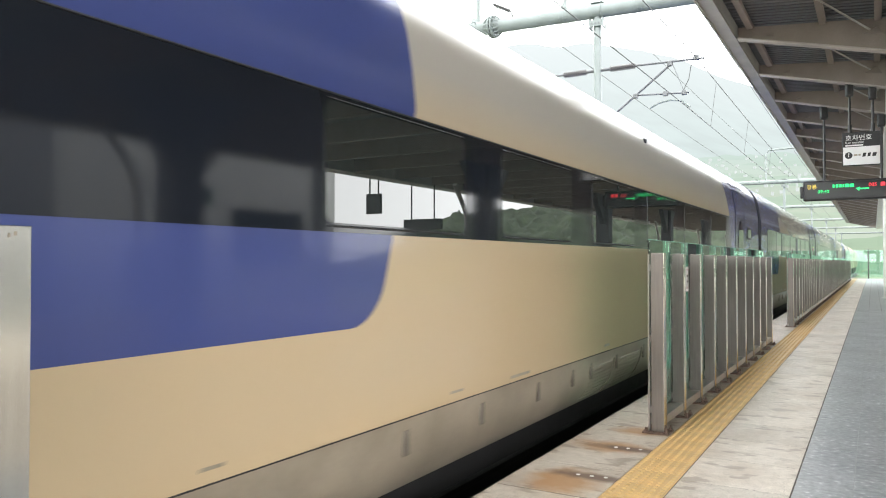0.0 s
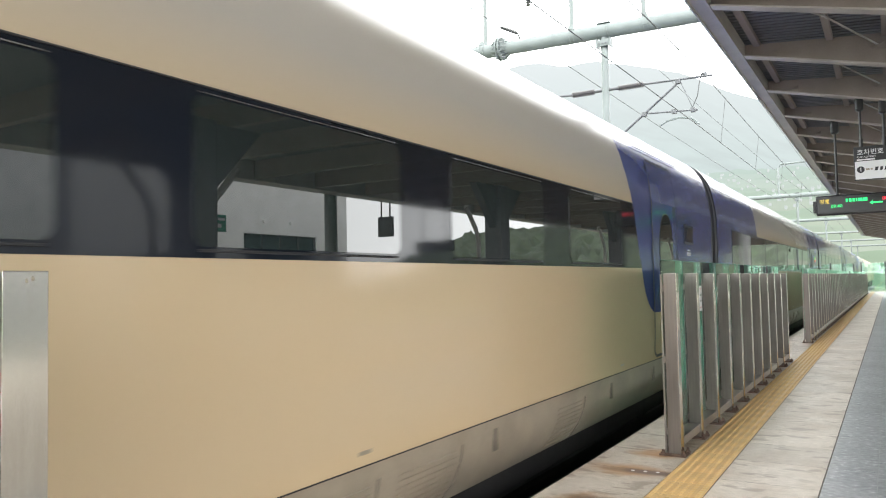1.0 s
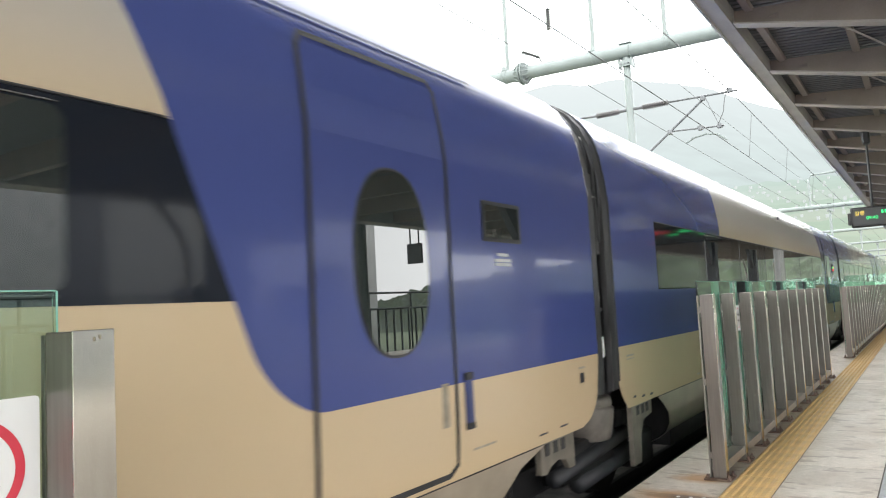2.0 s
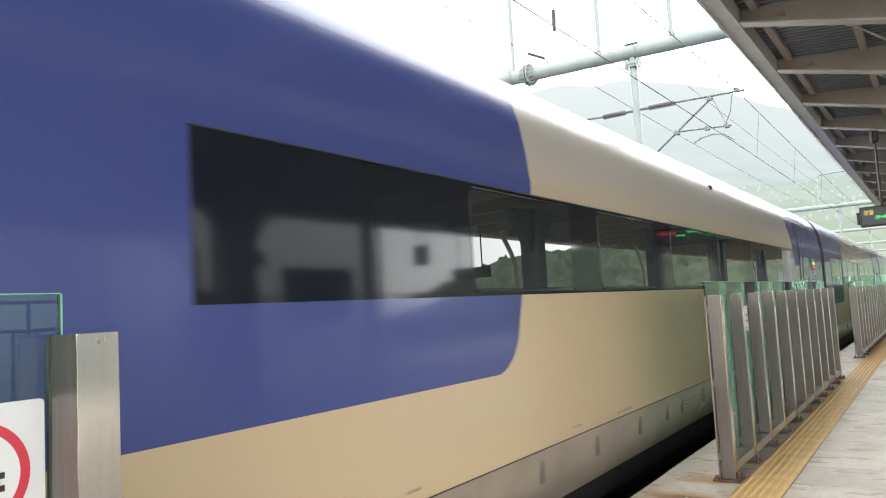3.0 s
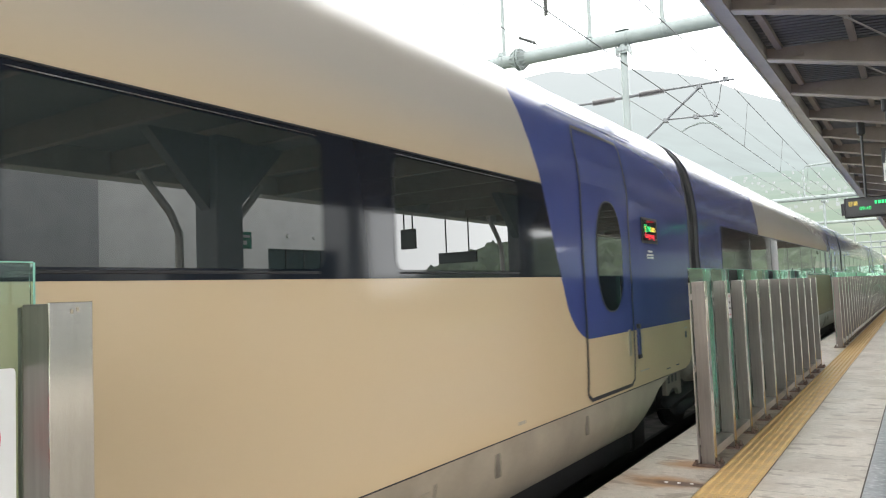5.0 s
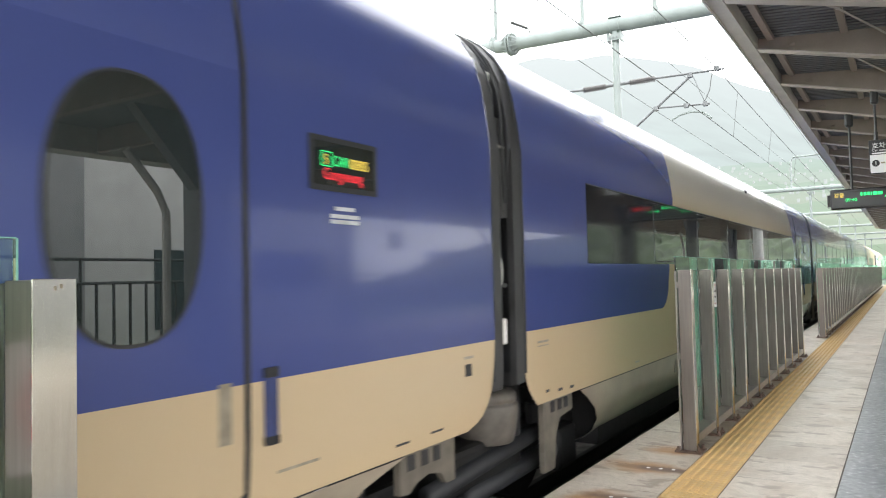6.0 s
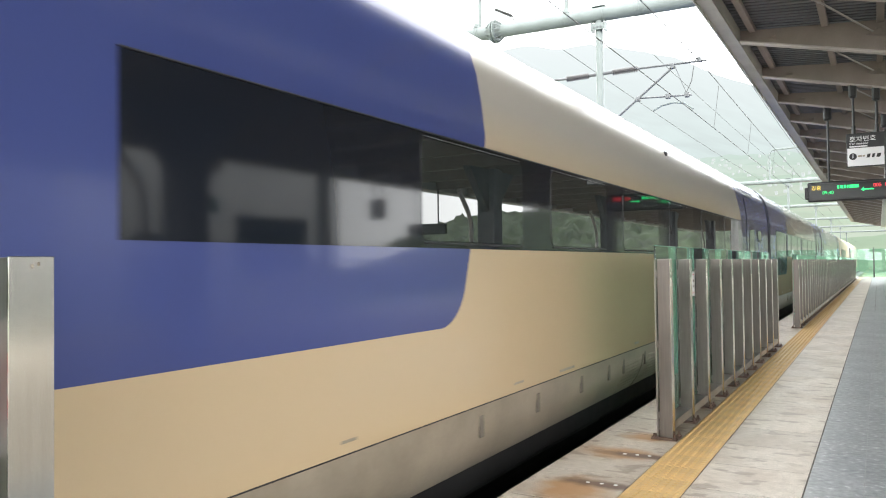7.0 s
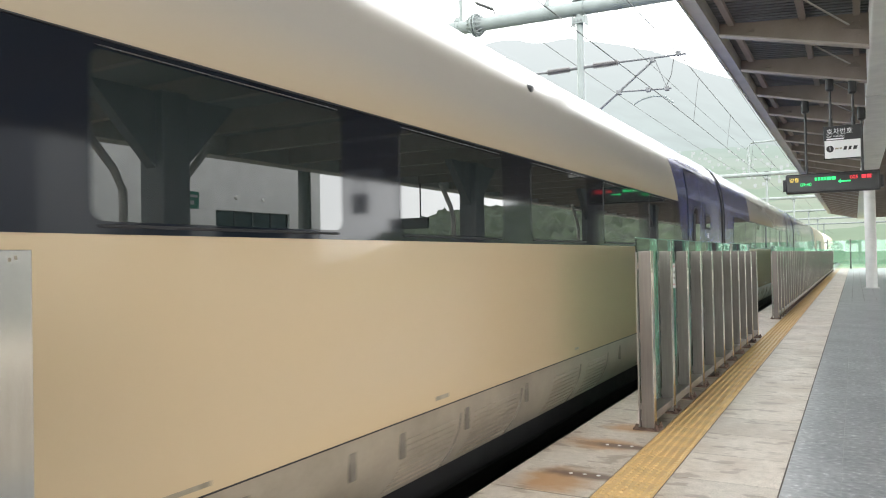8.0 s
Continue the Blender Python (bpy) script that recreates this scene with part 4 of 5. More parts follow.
def bogie(car):
    frame_bm = bmesh.new()
    c = CAR
    for s in (-1, 1):
        add_box(frame_bm, s * 1.02 - 0.1, s * 1.02 + 0.1, c - 1.9, c + 1.9, -0.02, 0.2, 0.03)
        add_box(frame_bm, s * 1.12 - 0.16, s * 1.12 + 0.16, c - 0.55, c + 0.55, 0.02, 0.3, 0.04)
        for w in (-1.5, 1.5):
            add_box(frame_bm, s * 1.1 - 0.14, s * 1.1 + 0.14, c + w - 0.2, c + w + 0.2, -0.22, 0.14, 0.05)
            add_tube(frame_bm, (s * 1.1, c + w * 0.8, 0.1), (s * 1.1, c + w * 0.8, 0.36), 0.1, 14)
    add_box(frame_bm, -1.0, 1.0, c - 0.35, c + 0.35, -0.05, 0.35, 0.04)
    b = part("bogie", frame_bm, IRON, car, "dark oily bogie frame")
    for s in (-1, 1):
        spring, k, n = bmesh.new(), c + 0.175, 28
        turned = [(0.0, 0.26), (0.175, 0.26), (0.185, 0.27), (0.205, 0.36), (0.218, 0.46), (0.219, 0.505), (0.213, 0.522), (0.200, 0.527), (0.200, 0.536), (0.210, 0.543), (0.206, 0.585), (0.19, 0.605), (0.155, 0.612), (0.0, 0.615)]
        sheet(spring, [[(s * 1.2 + r * math.cos(2 * math.pi * i / n), k + r * math.sin(2 * math.pi * i / n), z) for r, z in turned] for i in range(n + 1)])
        part("air_spring", spring, SPRING, b, "taupe air spring bellows", True)
        part("damper_tube", tube((s * 1.28, c - 0.7, 0.12), (s * 1.28, c + 0.8, 0.22), 0.06, 16), RUBBER, b, "dark oily damper tube", True)
        part("damper_tube", tube((s * 1.24, c - 0.2, -0.02), (s * 1.24, c + 1.1, 0.02), 0.075, 16), RUBBER, b, "dark oily damper tube", True)
        part("spring_guard", box(s * 1.2 - 0.1, s * 1.2 + 0.1, c + 0.36, c + 0.56, 0.1, 0.82, 0.08), RUBBER, b)
        for outline in ([(-1.15, 0.26), (-1.07, 0.25), (-1.0, 0.29), (-0.88, 0.315), (-0.76, 0.29), (-0.70, 0.22), (-0.61, 0.22), (-0.61, 0.50), (-1.15, 0.485)],
                        [(0.62, -0.04), (0.80, -0.04), (0.84, 0.20), (0.92, 0.31), (1.16, 0.34), (1.16, 0.53), (0.62, 0.56)]):
            part("step_bracket", plate(bmesh.new(), outline, (0, 1, 0), (0, 0, 1), (s * 1.40 - 0.02, c, 0), 0.04), HATCH, b, "grey step bracket with slots")
        if s > 0:
            for w in (-1.05, -0.92, -0.80, 0.78, 0.91, 1.03):
                part("slot", box(1.421, 1.424, c + w - 0.035, c + w + 0.035, 0.37, 0.45, 0.001), RUBBER, b)
    for w in (-1.5, 1.5):
        ws = bmesh.new()
        add_tube(ws, (-0.98, 0, 0), (0.98, 0, 0), 0.09, 14)
        for s in (-0.7175, 0.7175):
            add_tube(ws, (s - 0.065, 0, 0), (s + 0.065, 0, 0), 0.46, 32)
            add_tube(ws, (s - 0.09 * np.sign(s) - 0.015, 0, 0), (s - 0.09 * np.sign(s) + 0.015, 0, 0), 0.49, 32)
            add_tube(ws, (s + 0.066 * np.sign(s), 0, 0), (s + 0.12 * np.sign(s), 0, 0), 0.18, 20)
            for i in range(6):
                a = 2 * math.pi * i / 6
                add_box(ws, s + 0.05 * np.sign(s), s + 0.085 * np.sign(s), 0.3 * math.cos(a) - 0.04, 0.3 * math.cos(a) + 0.04, 0.3 * math.sin(a) - 0.04, 0.3 * math.sin(a) + 0.04)
        o = part("wheelset", ws, IRON, b)
        o.location = (0, c + w, RAIL_Z + 0.46)
    return b


PANES = [(3.30 + 1.87 * k, 4.64 + 1.87 * k) for k in range(6)]


def passenger_car():
    car = thing("train_car", "beige and blue high-speed train car with a dark window band", "train car", "train cars")
    us = sorted({0.245, 0.26, 0.29, 0.34, 0.42, 17.84, 17.88, 17.92, 17.96, 18.0, 18.03, 18.06, 18.09, 18.115, 18.135, 18.15, 18.162, 18.17} | {round(v, 3) for v in np.linspace(0.6, 17.7, 40)})
    rows = []
    for u in us:
        zb = under(u)
        r = ring_points(0.5)
        # squeeze the lowest stretch so that it starts at the rounded edge
        pts = []
        for x, z in r:
            zz = zb + (z - 0.5) * (1.0 - zb) / 0.5 if z < 1.0 else z
            pts.append((x, u, zz))
        rows.append(pts)
    bm = bmesh.new()
    vs = sheet(bm, rows)
    for e in (vs[0], vs[-1]):
        bm.faces.new(e).material_index = 1
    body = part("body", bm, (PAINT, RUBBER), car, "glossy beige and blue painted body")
    for p in body.data.polygons:
        p.use_smooth = len(p.vertices) == 4
    part("underframe", box(-1.34, 1.34, 1.9, 16.3, -0.1, 0.52), IRON, car)
    # side skirts with turned-under lower edge, cut back round the wheels
    for s in (1, -1):
        bm = bmesh.new()
        sec = [(0.470, 1.468), (0.39, 1.466), (0.28, 1.452), (0.16, 1.41), (0.05, 1.34), (-0.03, 1.24), (-0.08, 1.12)]
        grid = []
        for i in range(41):
            f = i / 40
            row = []
            for z, x in sec:
                d = 0.470 - z
                a, b = 1.22 + 0.55 * math.sin(min(1, d / 0.45) * 1.57), 17.20 - 0.85 * math.sqrt(min(1, d / 0.5))
                row.append((s * x, a + (b - a) * f, z))
            grid.append(row)
        sheet(bm, grid)
        sk = part("skirt", bm, SKIRT, car, "grey lower skirt with vents and hatches", smooth=True)
        if s < 0:
            continue
        def skirt_x(z):
            for (z1, x1), (z0, x0) in zip(sec, sec[1:]):
                if z >= z0:
                    return x0 + (x1 - x0) * (z - z0) / (z1 - z0)
            return sec[-1][1]
        for u0, w in ((7.1, 0.59), (7.95, 0.71), (9.4, 0.61), (10.25, 0.6), (12.4, 0.5)):
            v = bmesh.new()
            for k in range(9):
                z = 0.36 - k * 0.034
                bow = 0.10 * (k / 8) ** 2
                add_tube(v, (skirt_x(z) + 0.001, u0 - bow, z), (skirt_x(z) + 0.001, u0 + w - bow, z), 0.006, 5)
            part("vent", v, SKIRT, sk)
            q = bmesh.new()
            pts = [(skirt_x(z) + 0.002, u0 + w + 0.05 - 0.12 * ((0.39 - z) / 0.38) ** 2, z) for z in np.linspace(0.39, 0.03, 9)]
            add_path(q, pts, 0.007, 5)
            part("hatch_seam", q, HATCH, sk)
        for u in (4.0, 4.9, 5.83, 6.57, 7.03, 7.8, 8.78, 11.3, 13.6, 15.0):
            part("hatch_mark", box(skirt_x(0.33) - 0.002, skirt_x(0.4) + 0.004, u, u + 0.055, 0.27, 0.41, 0.004), HATCH, sk)
    part("seam", box(1.44, 1.462, 1.25, 17.2, 0.4705, 0.4785), RUBBER, car, "dark seam above the skirt")
    # window band with its slanted end, panes proud of it
    def slant(z):
        return 15.23 - 0.405 * z
    band = side_panel([(1.42, 1.462), (slant(1.462) - 0.003, 1.462), (slant(2.106) - 0.003, 2.106), (1.42, 2.106)], 0.004)
    wb = part("window_band", band, BAND, car, "black glazed window band")
    for u0, u1 in PANES:
        part("window", side_panel(rounded(u0, u1, 1.505, 2.075, 0.05), 0.008), PANE, wb, "dark tinted reflecting window")
        trim = bmesh.new()
        add_tube(trim, (SIDE + 0.006, u0 + 0.03, 2.086), (SIDE + 0.006, u1 - 0.03, 2.086), 0.004, 6)
        part("trim", trim, CHROME, wb, "thin bright trim")
        trim = bmesh.new()
        add_tube(trim, (SIDE + 0.006, u0 + 0.03, 1.49), (SIDE + 0.006, u1 - 0.03, 1.49), 0.006, 6)
        part("trim", trim, RUBBER, wb)
    part("band_lip", box(SIDE - 0.002, SIDE + 0.012, 1.42, slant(2.11) - 0.02, 2.1065, 2.114, 0.002), RUBBER, wb)
    # plug door with an oval window
    d0, d1, zt = 15.05, 16.13, 2.65
    outline = [(d0, 0.56), (d0, 0.9), (d0, 2.3), (d0 + 0.01, zt - 0.06), (d0 + 0.05, zt), (d1 - 0.05, zt), (d1 - 0.01, zt - 0.06), (d1, 2.3), (d1, 0.9), (d1, 0.56), (d1 - 0.08, 0.515), (d0 + 0.08, 0.515), (d0, 0.56)]
    panel = bmesh.new()
    zs = [0.52, 0.6, 1.0, 1.5, 2.0, 2.2, 2.4, 2.55, 2.61]
    sheet(panel, [[(wide(z) + 0.006, u, z) for z in zs] for u in (d0 + 0.02, d1 - 0.02)])
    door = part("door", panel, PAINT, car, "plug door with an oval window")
    seam = side_strip(bmesh.new(), densify(outline), 0.03, 0.008)
    part("door_seal", seam, RUBBER, door, "dark rubber door seal")
    cu, cz, a, b = 15.625, 1.63, 0.288, 0.45
    def oval(k):
        out = []
        for i in range(48):
            t = 2 * math.pi * i / 48
            c, s = math.cos(t), math.sin(t)
            out.append((cu + (a + k) * math.copysign(abs(c) ** 0.86, c), cz + (b + k) * math.copysign(abs(s) ** 0.86, s)))
        return out
    part("oval_rim", side_panel(oval(0.013), 0.010), RUBBER, door, "dark rim")
    part("oval_window", side_panel(oval(0.0), 0.014), PANE, door, "oval dark reflecting window")
    # navy strip painted for the shade in a thin groove
    part("canopy_lip", side_strip(bmesh.new(), [(14.7 + i * 0.1, 2.755) for i in range(20)], 0.022, 0.012), NAVY, car, "navy strip painted as the shaded groove above the door")
    for u, z0, z1, mat in ((16.25, 0.74, 1.02, NAVY), (16.02, 0.77, 1.0, MARK)):
        part("handrail" if mat is NAVY else "handle_recess", box(SIDE, SIDE + (0.02 if mat is NAVY else 0.009), u - 0.03, u + 0.03, z0, z1, 0.004), mat, car)
    for z0, z1 in ((0.728, 0.765), (0.995, 1.035)):
        part("rail_end", box(SIDE, SIDE + 0.024, 16.215, 16.285, z0, z1, 0.006), RUBBER, car)
    disp = part("display", side_panel(rounded(16.50, 16.98, 1.775, 2.02, 0.01, 2), 0.008), RUBBER, car, "black destination display")
    part("display_glass", side_panel(rounded(16.53, 16.95, 1.80, 1.995, 0.005, 2), 0.011), PANE, disp)
    for z, w in ((1.70, 0.14), (1.665, 0.2), (1.64, 0.2)):
        part("print_bar", box(SIDE + 0.0005, SIDE + 0.003, 16.74 - w / 2, 16.74 + w / 2, z - 0.009, z + 0.009), PALE, car)
    for u0, u1, z0, z1, mat in ((17.80, 17.87, 0.80, 0.87, RUBBER), (17.79, 17.89, 0.90, 0.915, MARK), (0.42, 0.6, 0.905, 0.92, MARK), (0.42, 0.6, 0.88, 0.888, MARK),
                                (16.3, 16.55, 0.60, 0.612, MARK), (2.6, 2.72, 0.53, 0.545, MARK), (4.5, 4.66, 0.53, 0.545, MARK), (7.42, 7.58, 0.52, 0.545, MARK), (5.35, 5.68, 0.505, 0.525, MARK), (17.12, 17.24, 0.535, 0.547, RUBBER), (17.44, 17.56, 0.54, 0.552, RUBBER), (0.56, 0.62, 0.545, 0.565, RUBBER), (0.78, 0.86, 0.525, 0.545, RUBBER), (1.0, 1.08, 0.515, 0.535, RUBBER), (9.9, 10.0, 0.53, 0.55, MARK), (13.9, 14.0, 0.53, 0.55, MARK)):
        part("body_mark", box(SIDE - 0.02, wide((z0 + z1) / 2) + 0.002, u0, u1, z0, z1), mat, car)
    # small black camera lens that stands out from the roof shoulder
    cam_bm = bmesh.new()
    add_tube(cam_bm, (wide(2.72) - 0.02, 9.15, 2.72), (wide(2.72) + 0.03, 9.15, 2.71), 0.035, 12, 0.025)
    part("side_eye", cam_bm, RUBBER, car, "small black camera lens on the roof shoulder")
    # gangway at the rear end: two rubber frames, a bolted inner panel and loose gear between them
    for u0, u1 in ((CAR - 0.205, CAR - 0.065), (CAR + 0.125, CAR + 0.25)):
        bm = bmesh.new()
        outer = resample([(x * 0.990, z) for x, z in ring_points(0.66)], 44)
        inner = resample([(x * 0.957, z - 0.05) for x, z in ring_points(0.70)], 44)
        sheet(bm, [[(x, u0, z) for x, z in inner], [(x, u0, z) for x, z in outer], [(x, u1, z) for x, z in outer], [(x, u1, z) for x, z in inner]])
        part("gaiter_frame", bm, GAITER, car, "grey rubber gangway frame")
    for u in (CAR - 0.215, CAR + 0.238):
        bm = bmesh.new()
        line = resample(ring_points(0.72), 60)
        sheet(bm, [[(x * 0.992, u, z) for x, z in line], [(x * 1.001, u + 0.008, z + 0.003) for x, z in line], [(x * 0.992, u + 0.022, z) for x, z in line]])
        part("frame_lip", bm, RUBBER, car, "black rubber lip", smooth=True)
    bm = bmesh.new()
    core = resample([(x * 0.84, z - 0.13) for x, z in ring_points(0.75)], 30)
    sheet(bm, [[(x * k, CAR + o, z) for x, z in core] for o, k in ((-0.2, 1), (-0.1, 0.96), (0, 1), (0.1, 0.96), (0.2, 1))])
    part("bellows", bm, RUBBER, car)
    bm = bmesh.new()
    sheet(bm, [[(wide(z) - 0.045, u, z) for z in np.linspace(1.76, 2.42, 8)] for u in (CAR - 0.06, CAR + 0.09)])
    inner_panel = part("gangway_panel", bm, GAITER, car, "bolted grey rubber panel")
    for z in (1.80, 1.90, 2.0, 2.1, 2.2, 2.3):
        part("bolt", box(wide(z) - 0.047, wide(z) - 0.038, CAR + 0.015, CAR + 0.045, z - 0.008, z + 0.008), RUBBER, inner_panel)
    part("panel_clip", box(wide(2.22) - 0.047, wide(2.22) - 0.036, CAR - 0.03, CAR + 0.07, 2.215, 2.232, 0.003), ALU, inner_panel)
    for z0, z1, u0, u1, mat in ((2.58, 2.74, -0.04, 0.06, WHITE), (2.46, 2.52, -0.02, 0.04, ALU), (2.76, 2.82, -0.05, 0.0, GAITER), (0.93, 1.10, -0.035, 0.075, WHITE), (1.30, 1.33, 0.02, 0.10, GAITER)):
        x = wide((z0 + z1) / 2) - 0.05
        part("cable_box", box(x - 0.08, x, CAR + u0, CAR + u1, z0, z1, 0.014), mat, car)
    bulge = bmesh.new()
    sheet(bulge, [[(1.385 + 0.055 * math.sin(math.pi * f) * k, CAR - 0.062 + 0.085 * math.sin(math.pi * f) * k, 1.14 + 0.54 * f) for f in np.linspace(0, 1, 13)] for k in (0.0, 0.5, 1.0)])
    part("bulged_apron", bulge, ALU, car, "pale bulging rubber apron", smooth=True)
    for k, off in ((0, -0.03), (1, 0.05), (2, 0.10)):
        pts = [(wide(z) - 0.03 - 0.012 * math.sin(z * 9 + k), CAR + off - 0.02 * math.sin((z - 1.7) * 2.6 + k), z) for z in np.linspace(1.75 + 0.1 * k, 2.95, 14)]
        part("cable", add_path(bmesh.new(), pts, 0.012, 6), RUBBER, car, "loose black cable")
    bogie(car)
    return car


def power_car(flip):
    """Locomotive with a long sloping nose, at the far end of the set."""
    car = thing("power_car", "beige and blue streamlined power car with a sloping nose", "locomotive", "train cars")
    length = 22.5
    plain = worn("power_car_paint", BEIGE, 0.3, 0, 1.2, 0.08, 0.05, 0.4)
    bm = bmesh.new()
    rows = []
    for f in np.linspace(0, 1, 46):
        u = 0.2 + f * length
        k = max(0.0, (f - 0.72) / 0.28)
        w, top = 1 - 0.55 * k ** 2.6, 1 - 0.62 * k ** 1.8
        rows.append([(x * w, u if not flip else length + 0.4 - u, 0.1 + (z - 0.1) * top) for x, z in ring_points(0.5)])
    vs = sheet(bm, rows)
    bm.faces.new(vs[0]), bm.faces.new(vs[-1])
    part("body", bm, plain, car, smooth=True)
    part("underframe", box(-1.3, 1.3, 1, length - 2, -0.2, 0.52), IRON, car)
    sh = bmesh.new()
    rows = []
    for f in (0.82, 0.85, 0.88, 0.9):
        u, k = 0.2 + f * length, (f - 0.72) / 0.28
        w, top = 1 - 0.55 * k ** 2.6, 1 - 0.62 * k ** 1.8
        rows.append([(x * w * 1.004, u if not flip else length + 0.4 - u, 0.1 + (z - 0.1) * top + 0.006) for x, z in ring_points(0.5) if z > 2.2])
    sheet(sh, rows)
    part("windscreen", sh, PANE, car, "dark windscreen")
    for a in (3.0, 5.0, 7.0, 9.0):
        u = a if not flip else length - a
        part("side_grille", box(1.2, SIDE + 0.006, u - 0.7, u + 0.7, 1.5, 2.1, 0.004), BAND, car)
    return car


def lit_text(car):
    """Lit display of one car: its number and where it goes."""
    d = next(o for o in car.children if o.name.startswith("display") and not o.name.startswith("display_glass"))
    narrow = Matrix.Diagonal((0.8, 1, 1, 1))
    for text, size, mat, y, z in (("5", 0.066, LED_AMBER, 16.59, 1.893), ("CAR", 0.07, LED_GREEN, 16.65, 1.89), ("00805", 0.07, LED_AMBER, 16.768, 1.888), ("Gangneung", 0.078, LED_RED, 16.585, 1.825)):
        lettering("led_text", text, size, mat, d, Matrix.Translation((SIDE + 0.013, y, z)) @ FACE_X @ narrow, thin=0.0016)
    ring = bmesh.new()
    for y0, y1, z0, z1 in ((16.572, 16.64, 1.884, 1.887), (16.572, 16.64, 1.948, 1.951), (16.572, 16.575, 1.887, 1.948), (16.637, 16.64, 1.887, 1.948)):
        add_box(ring, SIDE + 0.0125, SIDE + 0.0135, y0, y1, z0, z1)
    part("led_frame", ring, LED_GREEN, d)


# ---------------------------------------------------------------- surroundings
def hills():
    # misty ridge behind the line, with a lower nearer slope that carries fields and sheds
    crest = [(-60, -2), (-14, -1), (-8, 3), (0, 9.3), (4, 10.8), (7.5, 12.5), (10, 13.8), (12.5, 14.9), (16, 15.9), (19, 16.4), (24, 16.6), (28, 16), (36, 12), (50, 9), (80, 6)]
    def el(a):
        for (a0, e0), (a1, e1) in zip(crest, crest[1:]):
            if a <= a1:
                return e0 + (e1 - e0) * (a - a0) / (a1 - a0)
        return crest[-1][1]
    bm = bmesh.new()
    rows = []
    for a in np.arange(-12, 80.1, 1.0):
        row = []
        for f in np.linspace(0, 1, 22):
            r = 330 + 620 * f
            top = 950 * math.tan(radians(el(a)))
            z = top * f ** 1.25 + 7 * f * noise.noise((a * 0.35, f * 9, 3)) + 3.0 * f * noise.noise((a * 1.7, f * 30, 5)) - 2
            row.append((-r * math.sin(radians(a)), r * math.cos(radians(a)), z))
        rows.append(row)
    sheet(bm, rows)
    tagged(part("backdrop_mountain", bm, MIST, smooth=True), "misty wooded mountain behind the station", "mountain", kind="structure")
    bm = bmesh.new()
    rows = []
    for a in np.arange(-10, 70.1, 0.8):
        row = []
        for f in np.linspace(0, 1, 16):
            r = 150 + 240 * f
            top = 390 * math.tan(radians(8.0 + 0.5 * noise.noise((a * 0.12, 0, 1))))
            z = -1 + top * f ** 1.1 + 2.2 * f * noise.noise((a * 0.8, f * 8, 8))
            row.append((-r * math.sin(radians(a)), r * math.cos(radians(a)), z))
        rows.append(row)
    sheet(bm, rows)
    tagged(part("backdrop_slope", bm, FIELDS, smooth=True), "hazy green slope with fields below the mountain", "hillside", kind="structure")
    rng = random.Random(7)
    sheds = bmesh.new()
    for row in range(9):
        f = 0.5 + 0.055 * row
        a = -3.0 + rng.uniform(0, 1)
        while a < 16:
            a += rng.choice((0.4, 0.6, 1.0, 1.9))
            g = f + rng.uniform(-0.02, 0.02)
            r = 150 + 240 * g
            z = -1 + 390 * math.tan(radians(8.0)) * g ** 1.1
            x, y, w = -r * math.sin(radians(a)), r * math.cos(radians(a)), rng.uniform(0.25, 0.65)
            add_box(sheds, x - w, x + w, y - 1, y + 1, z - 1, z + rng.uniform(0.45, 0.8))
    tagged(part("sheds", sheds, SHED), "pale greenhouses and sheds scattered over the fields", "sheds", kind="stuff")
    # wooded hill beyond the far side of the platform
    bm = bmesh.new()
    rows = []
    skyline = [(-180, 1.0), (-60, 1.0), (-36, 0.8), (-33, 1.9), (-31, 2.7), (-28, 3.7), (-25, 4.1), (-17, 4.5), (-8, 5.5), (20, 6)]
    for i in range(260):
        a = -120 + i * 0.45
        for (a0, e0), (a1, e1) in zip(skyline, skyline[1:]):
            if a0 <= a <= a1:
                e = e0 + (e1 - e0) * (a - a0) / (a1 - a0)
        row = []
        for f in np.linspace(0, 1, 90):
            r = 75 + 100 * f
            z = -1 + (2.3 + 175 * math.tan(radians(e)) - 1.2) * f ** 0.8
            z += (2.0 * abs(noise.noise((a * 0.9, f * 13, 2))) + 2.2 * abs(noise.noise((a * 2.1, f * 31, 4))) + 0.9 * noise.noise((a * 5.1, f * 60, 9))) * min(1, 4 * f)
            row.append((-r * math.sin(radians(a)), r * math.cos(radians(a)), z))
        rows.append(row)
    sheet(bm, rows)
    tagged(part("wooded_hill", bm, FOREST, smooth=True), "green wooded hill beside the station", "hill", kind="stuff")


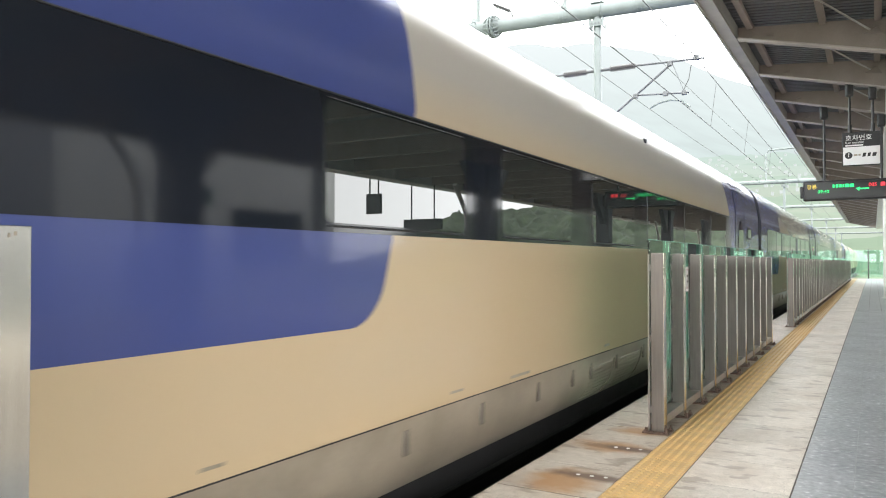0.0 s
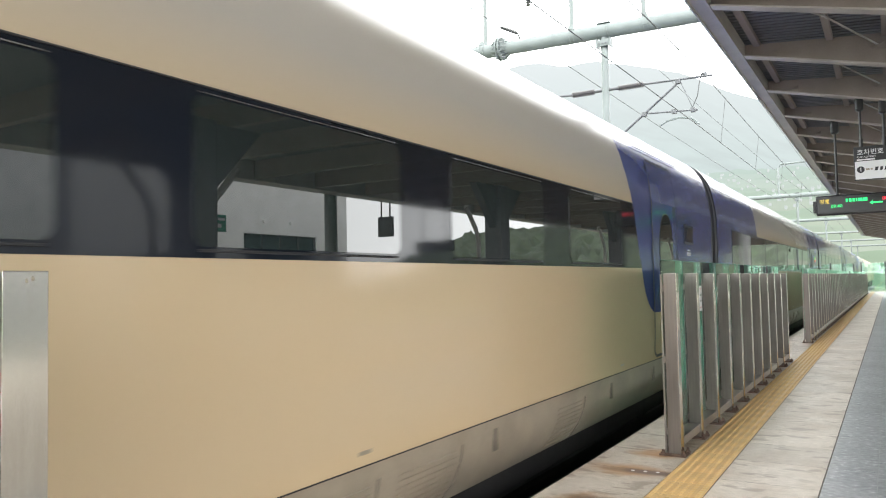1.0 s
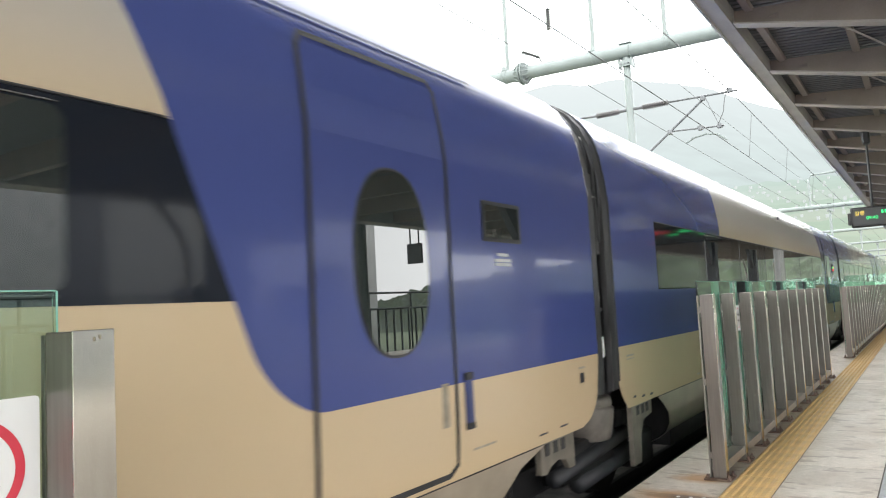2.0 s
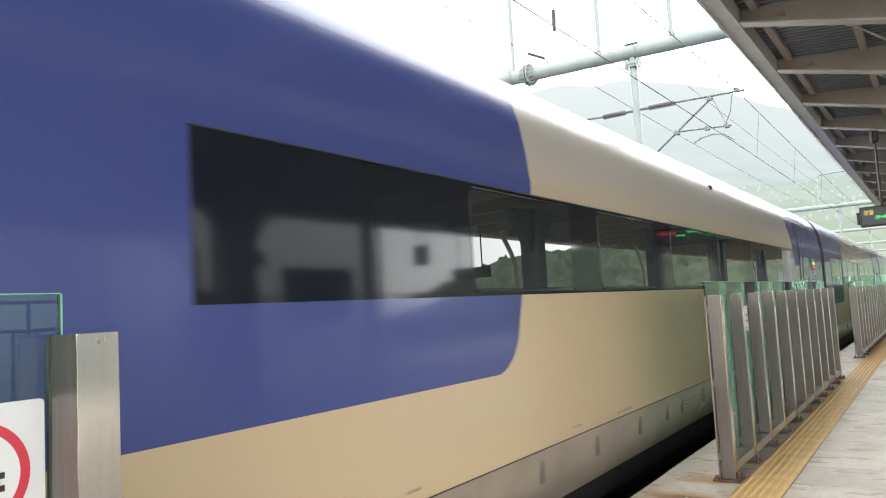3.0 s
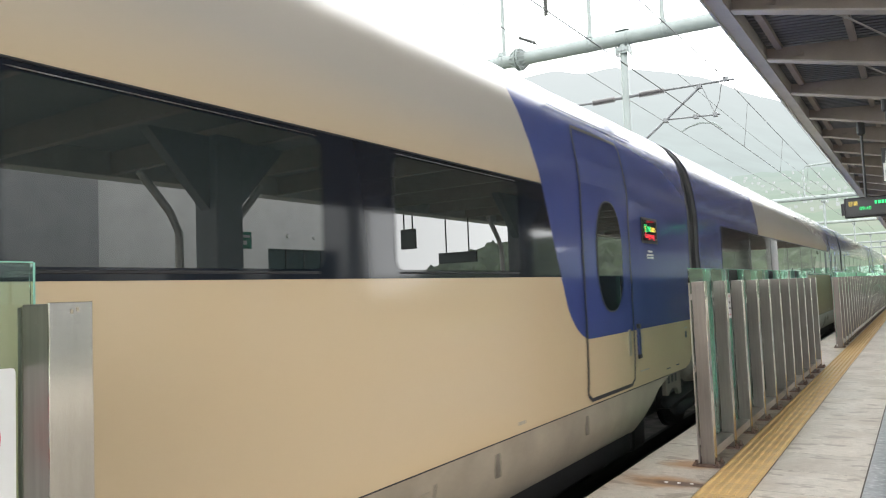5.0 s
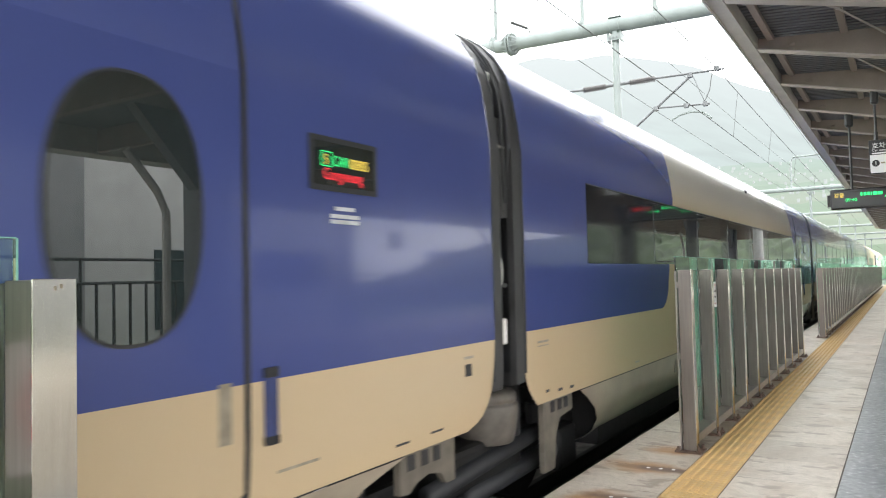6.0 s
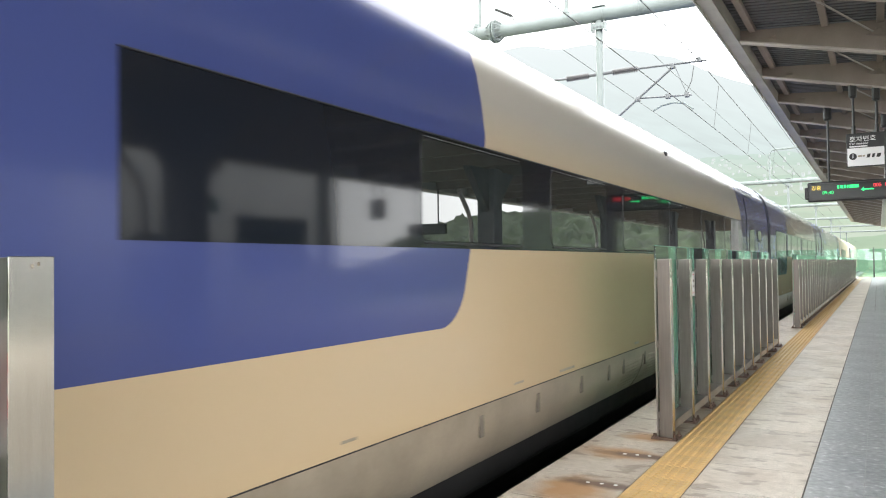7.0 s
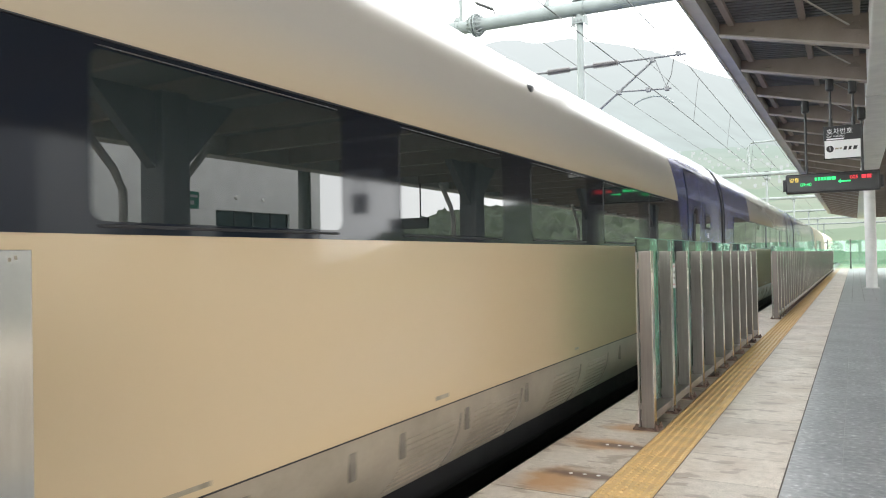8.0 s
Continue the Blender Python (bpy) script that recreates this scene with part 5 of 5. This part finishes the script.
def station_building():
    b = thing("station_building", "white rendered station building with a dark strip window", "building", m=pose(18, 0, 0))
    bm = bmesh.new()
    add_box(bm, 0, 0.3, 9, 27.6, 3.5, 9.0)
    add_box(bm, 0, 0.3, 9, 21.0, -1, 3.5)
    add_box(bm, 0, 0.3, 25.4, 27.6, -1, 3.5)
    add_box(bm, 0, 0.3, 21.0, 25.4, -1, 1.6)
    add_box(bm, 0.3, 12, 27.3, 27.6, -1, 9.0)
    part("wall", bm, WALL, b)
    part("window", box(0.15, 0.2, 21.0, 25.4, 1.6, 3.5), DARK_WIN, b)
    for k in range(5):
        part("mullion", box(0.08, 0.2, 21.0 + k * 1.08, 21.08 + k * 1.08, 1.6, 3.5), SIGN_BLACK, b)
    for y in (22.1, 23.7):
        part("wall_lamp", tube((-0.12, y, 4.05), (0.0, y, 4.05), 0.09, 12), WHITE, b)
    part("roof", box(-0.3, 12.2, 8.7, 27.9, 9.0, 9.3, 0.03), WALL_GREY, b)
    part("cladding", box(-0.05, 0, 9.1, 13.6, -1, 8.8), WALL_GREY, b)
    part("doorway", box(-0.06, -0.02, 16.2, 17.6, -0.2, 2.6), DARK_WIN, b)
    ex = thing("exit_sign", "small green exit sign hung on a column", "sign", m=pose(4.75, 7.55, 2.25))
    part("panel", box(-0.2, 0.2, 0, 0.06, 0, 0.42, 0.01), glow("green_sign_face", (0.03, 0.42, 0.26), 0.8), ex)
    rail = thing("steel_railing", "dark steel railing with upright bars beyond the far track", "railing", m=pose(15.6, 0, 0))
    for z in (1.46, 2.15):
        part("top_rail", tube((0, -30, z), (0, 60, z), 0.045, 10), WIRE, rail)
    for k in range(165):
        part("bar", box(-0.03, 0.03, -29.9 + k * 0.55, -29.83 + k * 0.55, -0.99, 1.46), WIRE, rail)
    for k in range(31):
        part("rail_post", tube((0, -30 + 3 * k, -0.99), (0, -30 + 3 * k, 2.15), 0.045, 10), WIRE, rail)


def end_of_platform():
    f = thing("end_fence", "pale green glass fence across the end of the platform", "fence", m=pose(0, 65.5, 0))
    for k in range(6):
        part("glass_pane", box(-1.8 + k * 1.6, -0.25 + k * 1.6, 0, 0.02, 0.1, 2.2), ENDGLASS, f)
        part("post", tube((-1.83 + k * 1.6, 0.01, 0), (-1.83 + k * 1.6, 0.01, 2.3), 0.05, 8), POLE, f)
    t = thing("tunnel_portal", "grey concrete tunnel portal with a round arch", "tunnel", m=pose(-1.5, 235, -1))
    bm = bmesh.new()
    arc = [(5.2 * math.cos(a), 2.4 + 5.2 * math.sin(a)) for a in np.linspace(0, math.pi, 25)]
    outer = [(6.4 * math.cos(a), 2.4 + 6.4 * math.sin(a)) for a in np.linspace(0, math.pi, 25)]
    arc, outer = [(5.2, 0)] + arc + [(-5.2, 0)], [(6.4, 0)] + outer + [(-6.4, 0)]
    sheet(bm, [[(x, 0, z) for x, z in arc], [(x, 0, z) for x, z in outer], [(x, 9, z) for x, z in outer], [(x, 9, z) for x, z in arc], [(x, 0, z) for x, z in arc]])
    part("arch", bm, CONCRETE, t)
    # dark sheet put behind the arch for the shade inside the tunnel
    part("bore", box(-5.2, 5.2, 8, 8.3, 0, 7.6), DARK_WIN, t)


# haze and daylight of the backdrop are put into glowing colours
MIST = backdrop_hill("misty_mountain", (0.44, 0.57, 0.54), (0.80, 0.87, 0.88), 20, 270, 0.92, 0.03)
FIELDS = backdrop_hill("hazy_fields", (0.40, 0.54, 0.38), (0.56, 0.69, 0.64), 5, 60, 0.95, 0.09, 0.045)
SHED = glow("hazy_white_sheds", (0.72, 0.80, 0.78), 0.74)
FOREST = worn("forest_green", (0.042, 0.06, 0.032), 0.9, 0, 0.5, 0.6, 0.5)
ENDGLASS = pane_glass("pale_green_glass", (0.78, 0.93, 0.87))

ground()
hills()
base = platform()
canopy()
exit_sign(4.44, 7.472, 2.19)
column(0.58, 30.8, 0.185, 3.84, False)
for k in range(-1, 6):
    column(4.62, 7.22 + 10.0 * k, 0.25, 3.88, True)
station_building()
end_of_platform()
gantry_beam(GANTRY_Y)
for i, y in enumerate((57.0, 84.0, 112.0, 140.0, 168.0, 196.0)):
    far_gantry(y, i == 0)
wires()
fences()
hung_panel(18.6, 9.0, 9.55, 2.82, 3.45)
hung_panel(20.9, 8.15, 9.65, 2.40, 2.76)
car_number_sign(12.28, -0.31, 0.19, 2.75, 3.25, (-0.21, 0.09))
departure_board(14.43, -1.0, 0.48, 2.41, 2.76, (-0.66, 0.22))
cars = [passenger_car()]
for k in range(1, 5):
    cars.append(copy_thing(cars[0], pose(TRACK_X, 0, 0)))
lit_text(cars[1])
cars += [power_car(False), power_car(True)]
floor_pieces(base)


# ---------------------------------------------------------------- what moves
def travel(t):
    """Where the gangway behind the first car is along the track: the train brakes gently."""
    s = min(1.0, max(0.0, (t - 0.5) / 4.0))
    lag = 0.18 * math.exp(-((t - 4.4) / 0.75) ** 2)
    return 17.23 - lag + 0.22 * max(0.0, 1 - t / 0.9) ** 2 + 0.47 * s * s * (3 - 2 * s) - 6.40 * t + 0.175 * t * t


def motions():
    times = [i * 0.1 for i in range(81)]
    for k, car in enumerate(cars):
        off = -CAR + k * CAR if k < 6 else 4 * CAR + 45.6 - 22.9
        walk(car, [(t, pose(TRACK_X, travel(t) + off, 0)) for t in times[::5]])
        for b in car.children:
            if b.name.startswith("bogie"):
                for w in b.children:
                    if w.name.startswith("wheelset"):
                        y = w.location.y
                        walk(w, [(t, pose(0, y, RAIL_Z + 0.46, math.degrees((travel(0) - travel(t)) / 0.46))) for t in times])


motions()
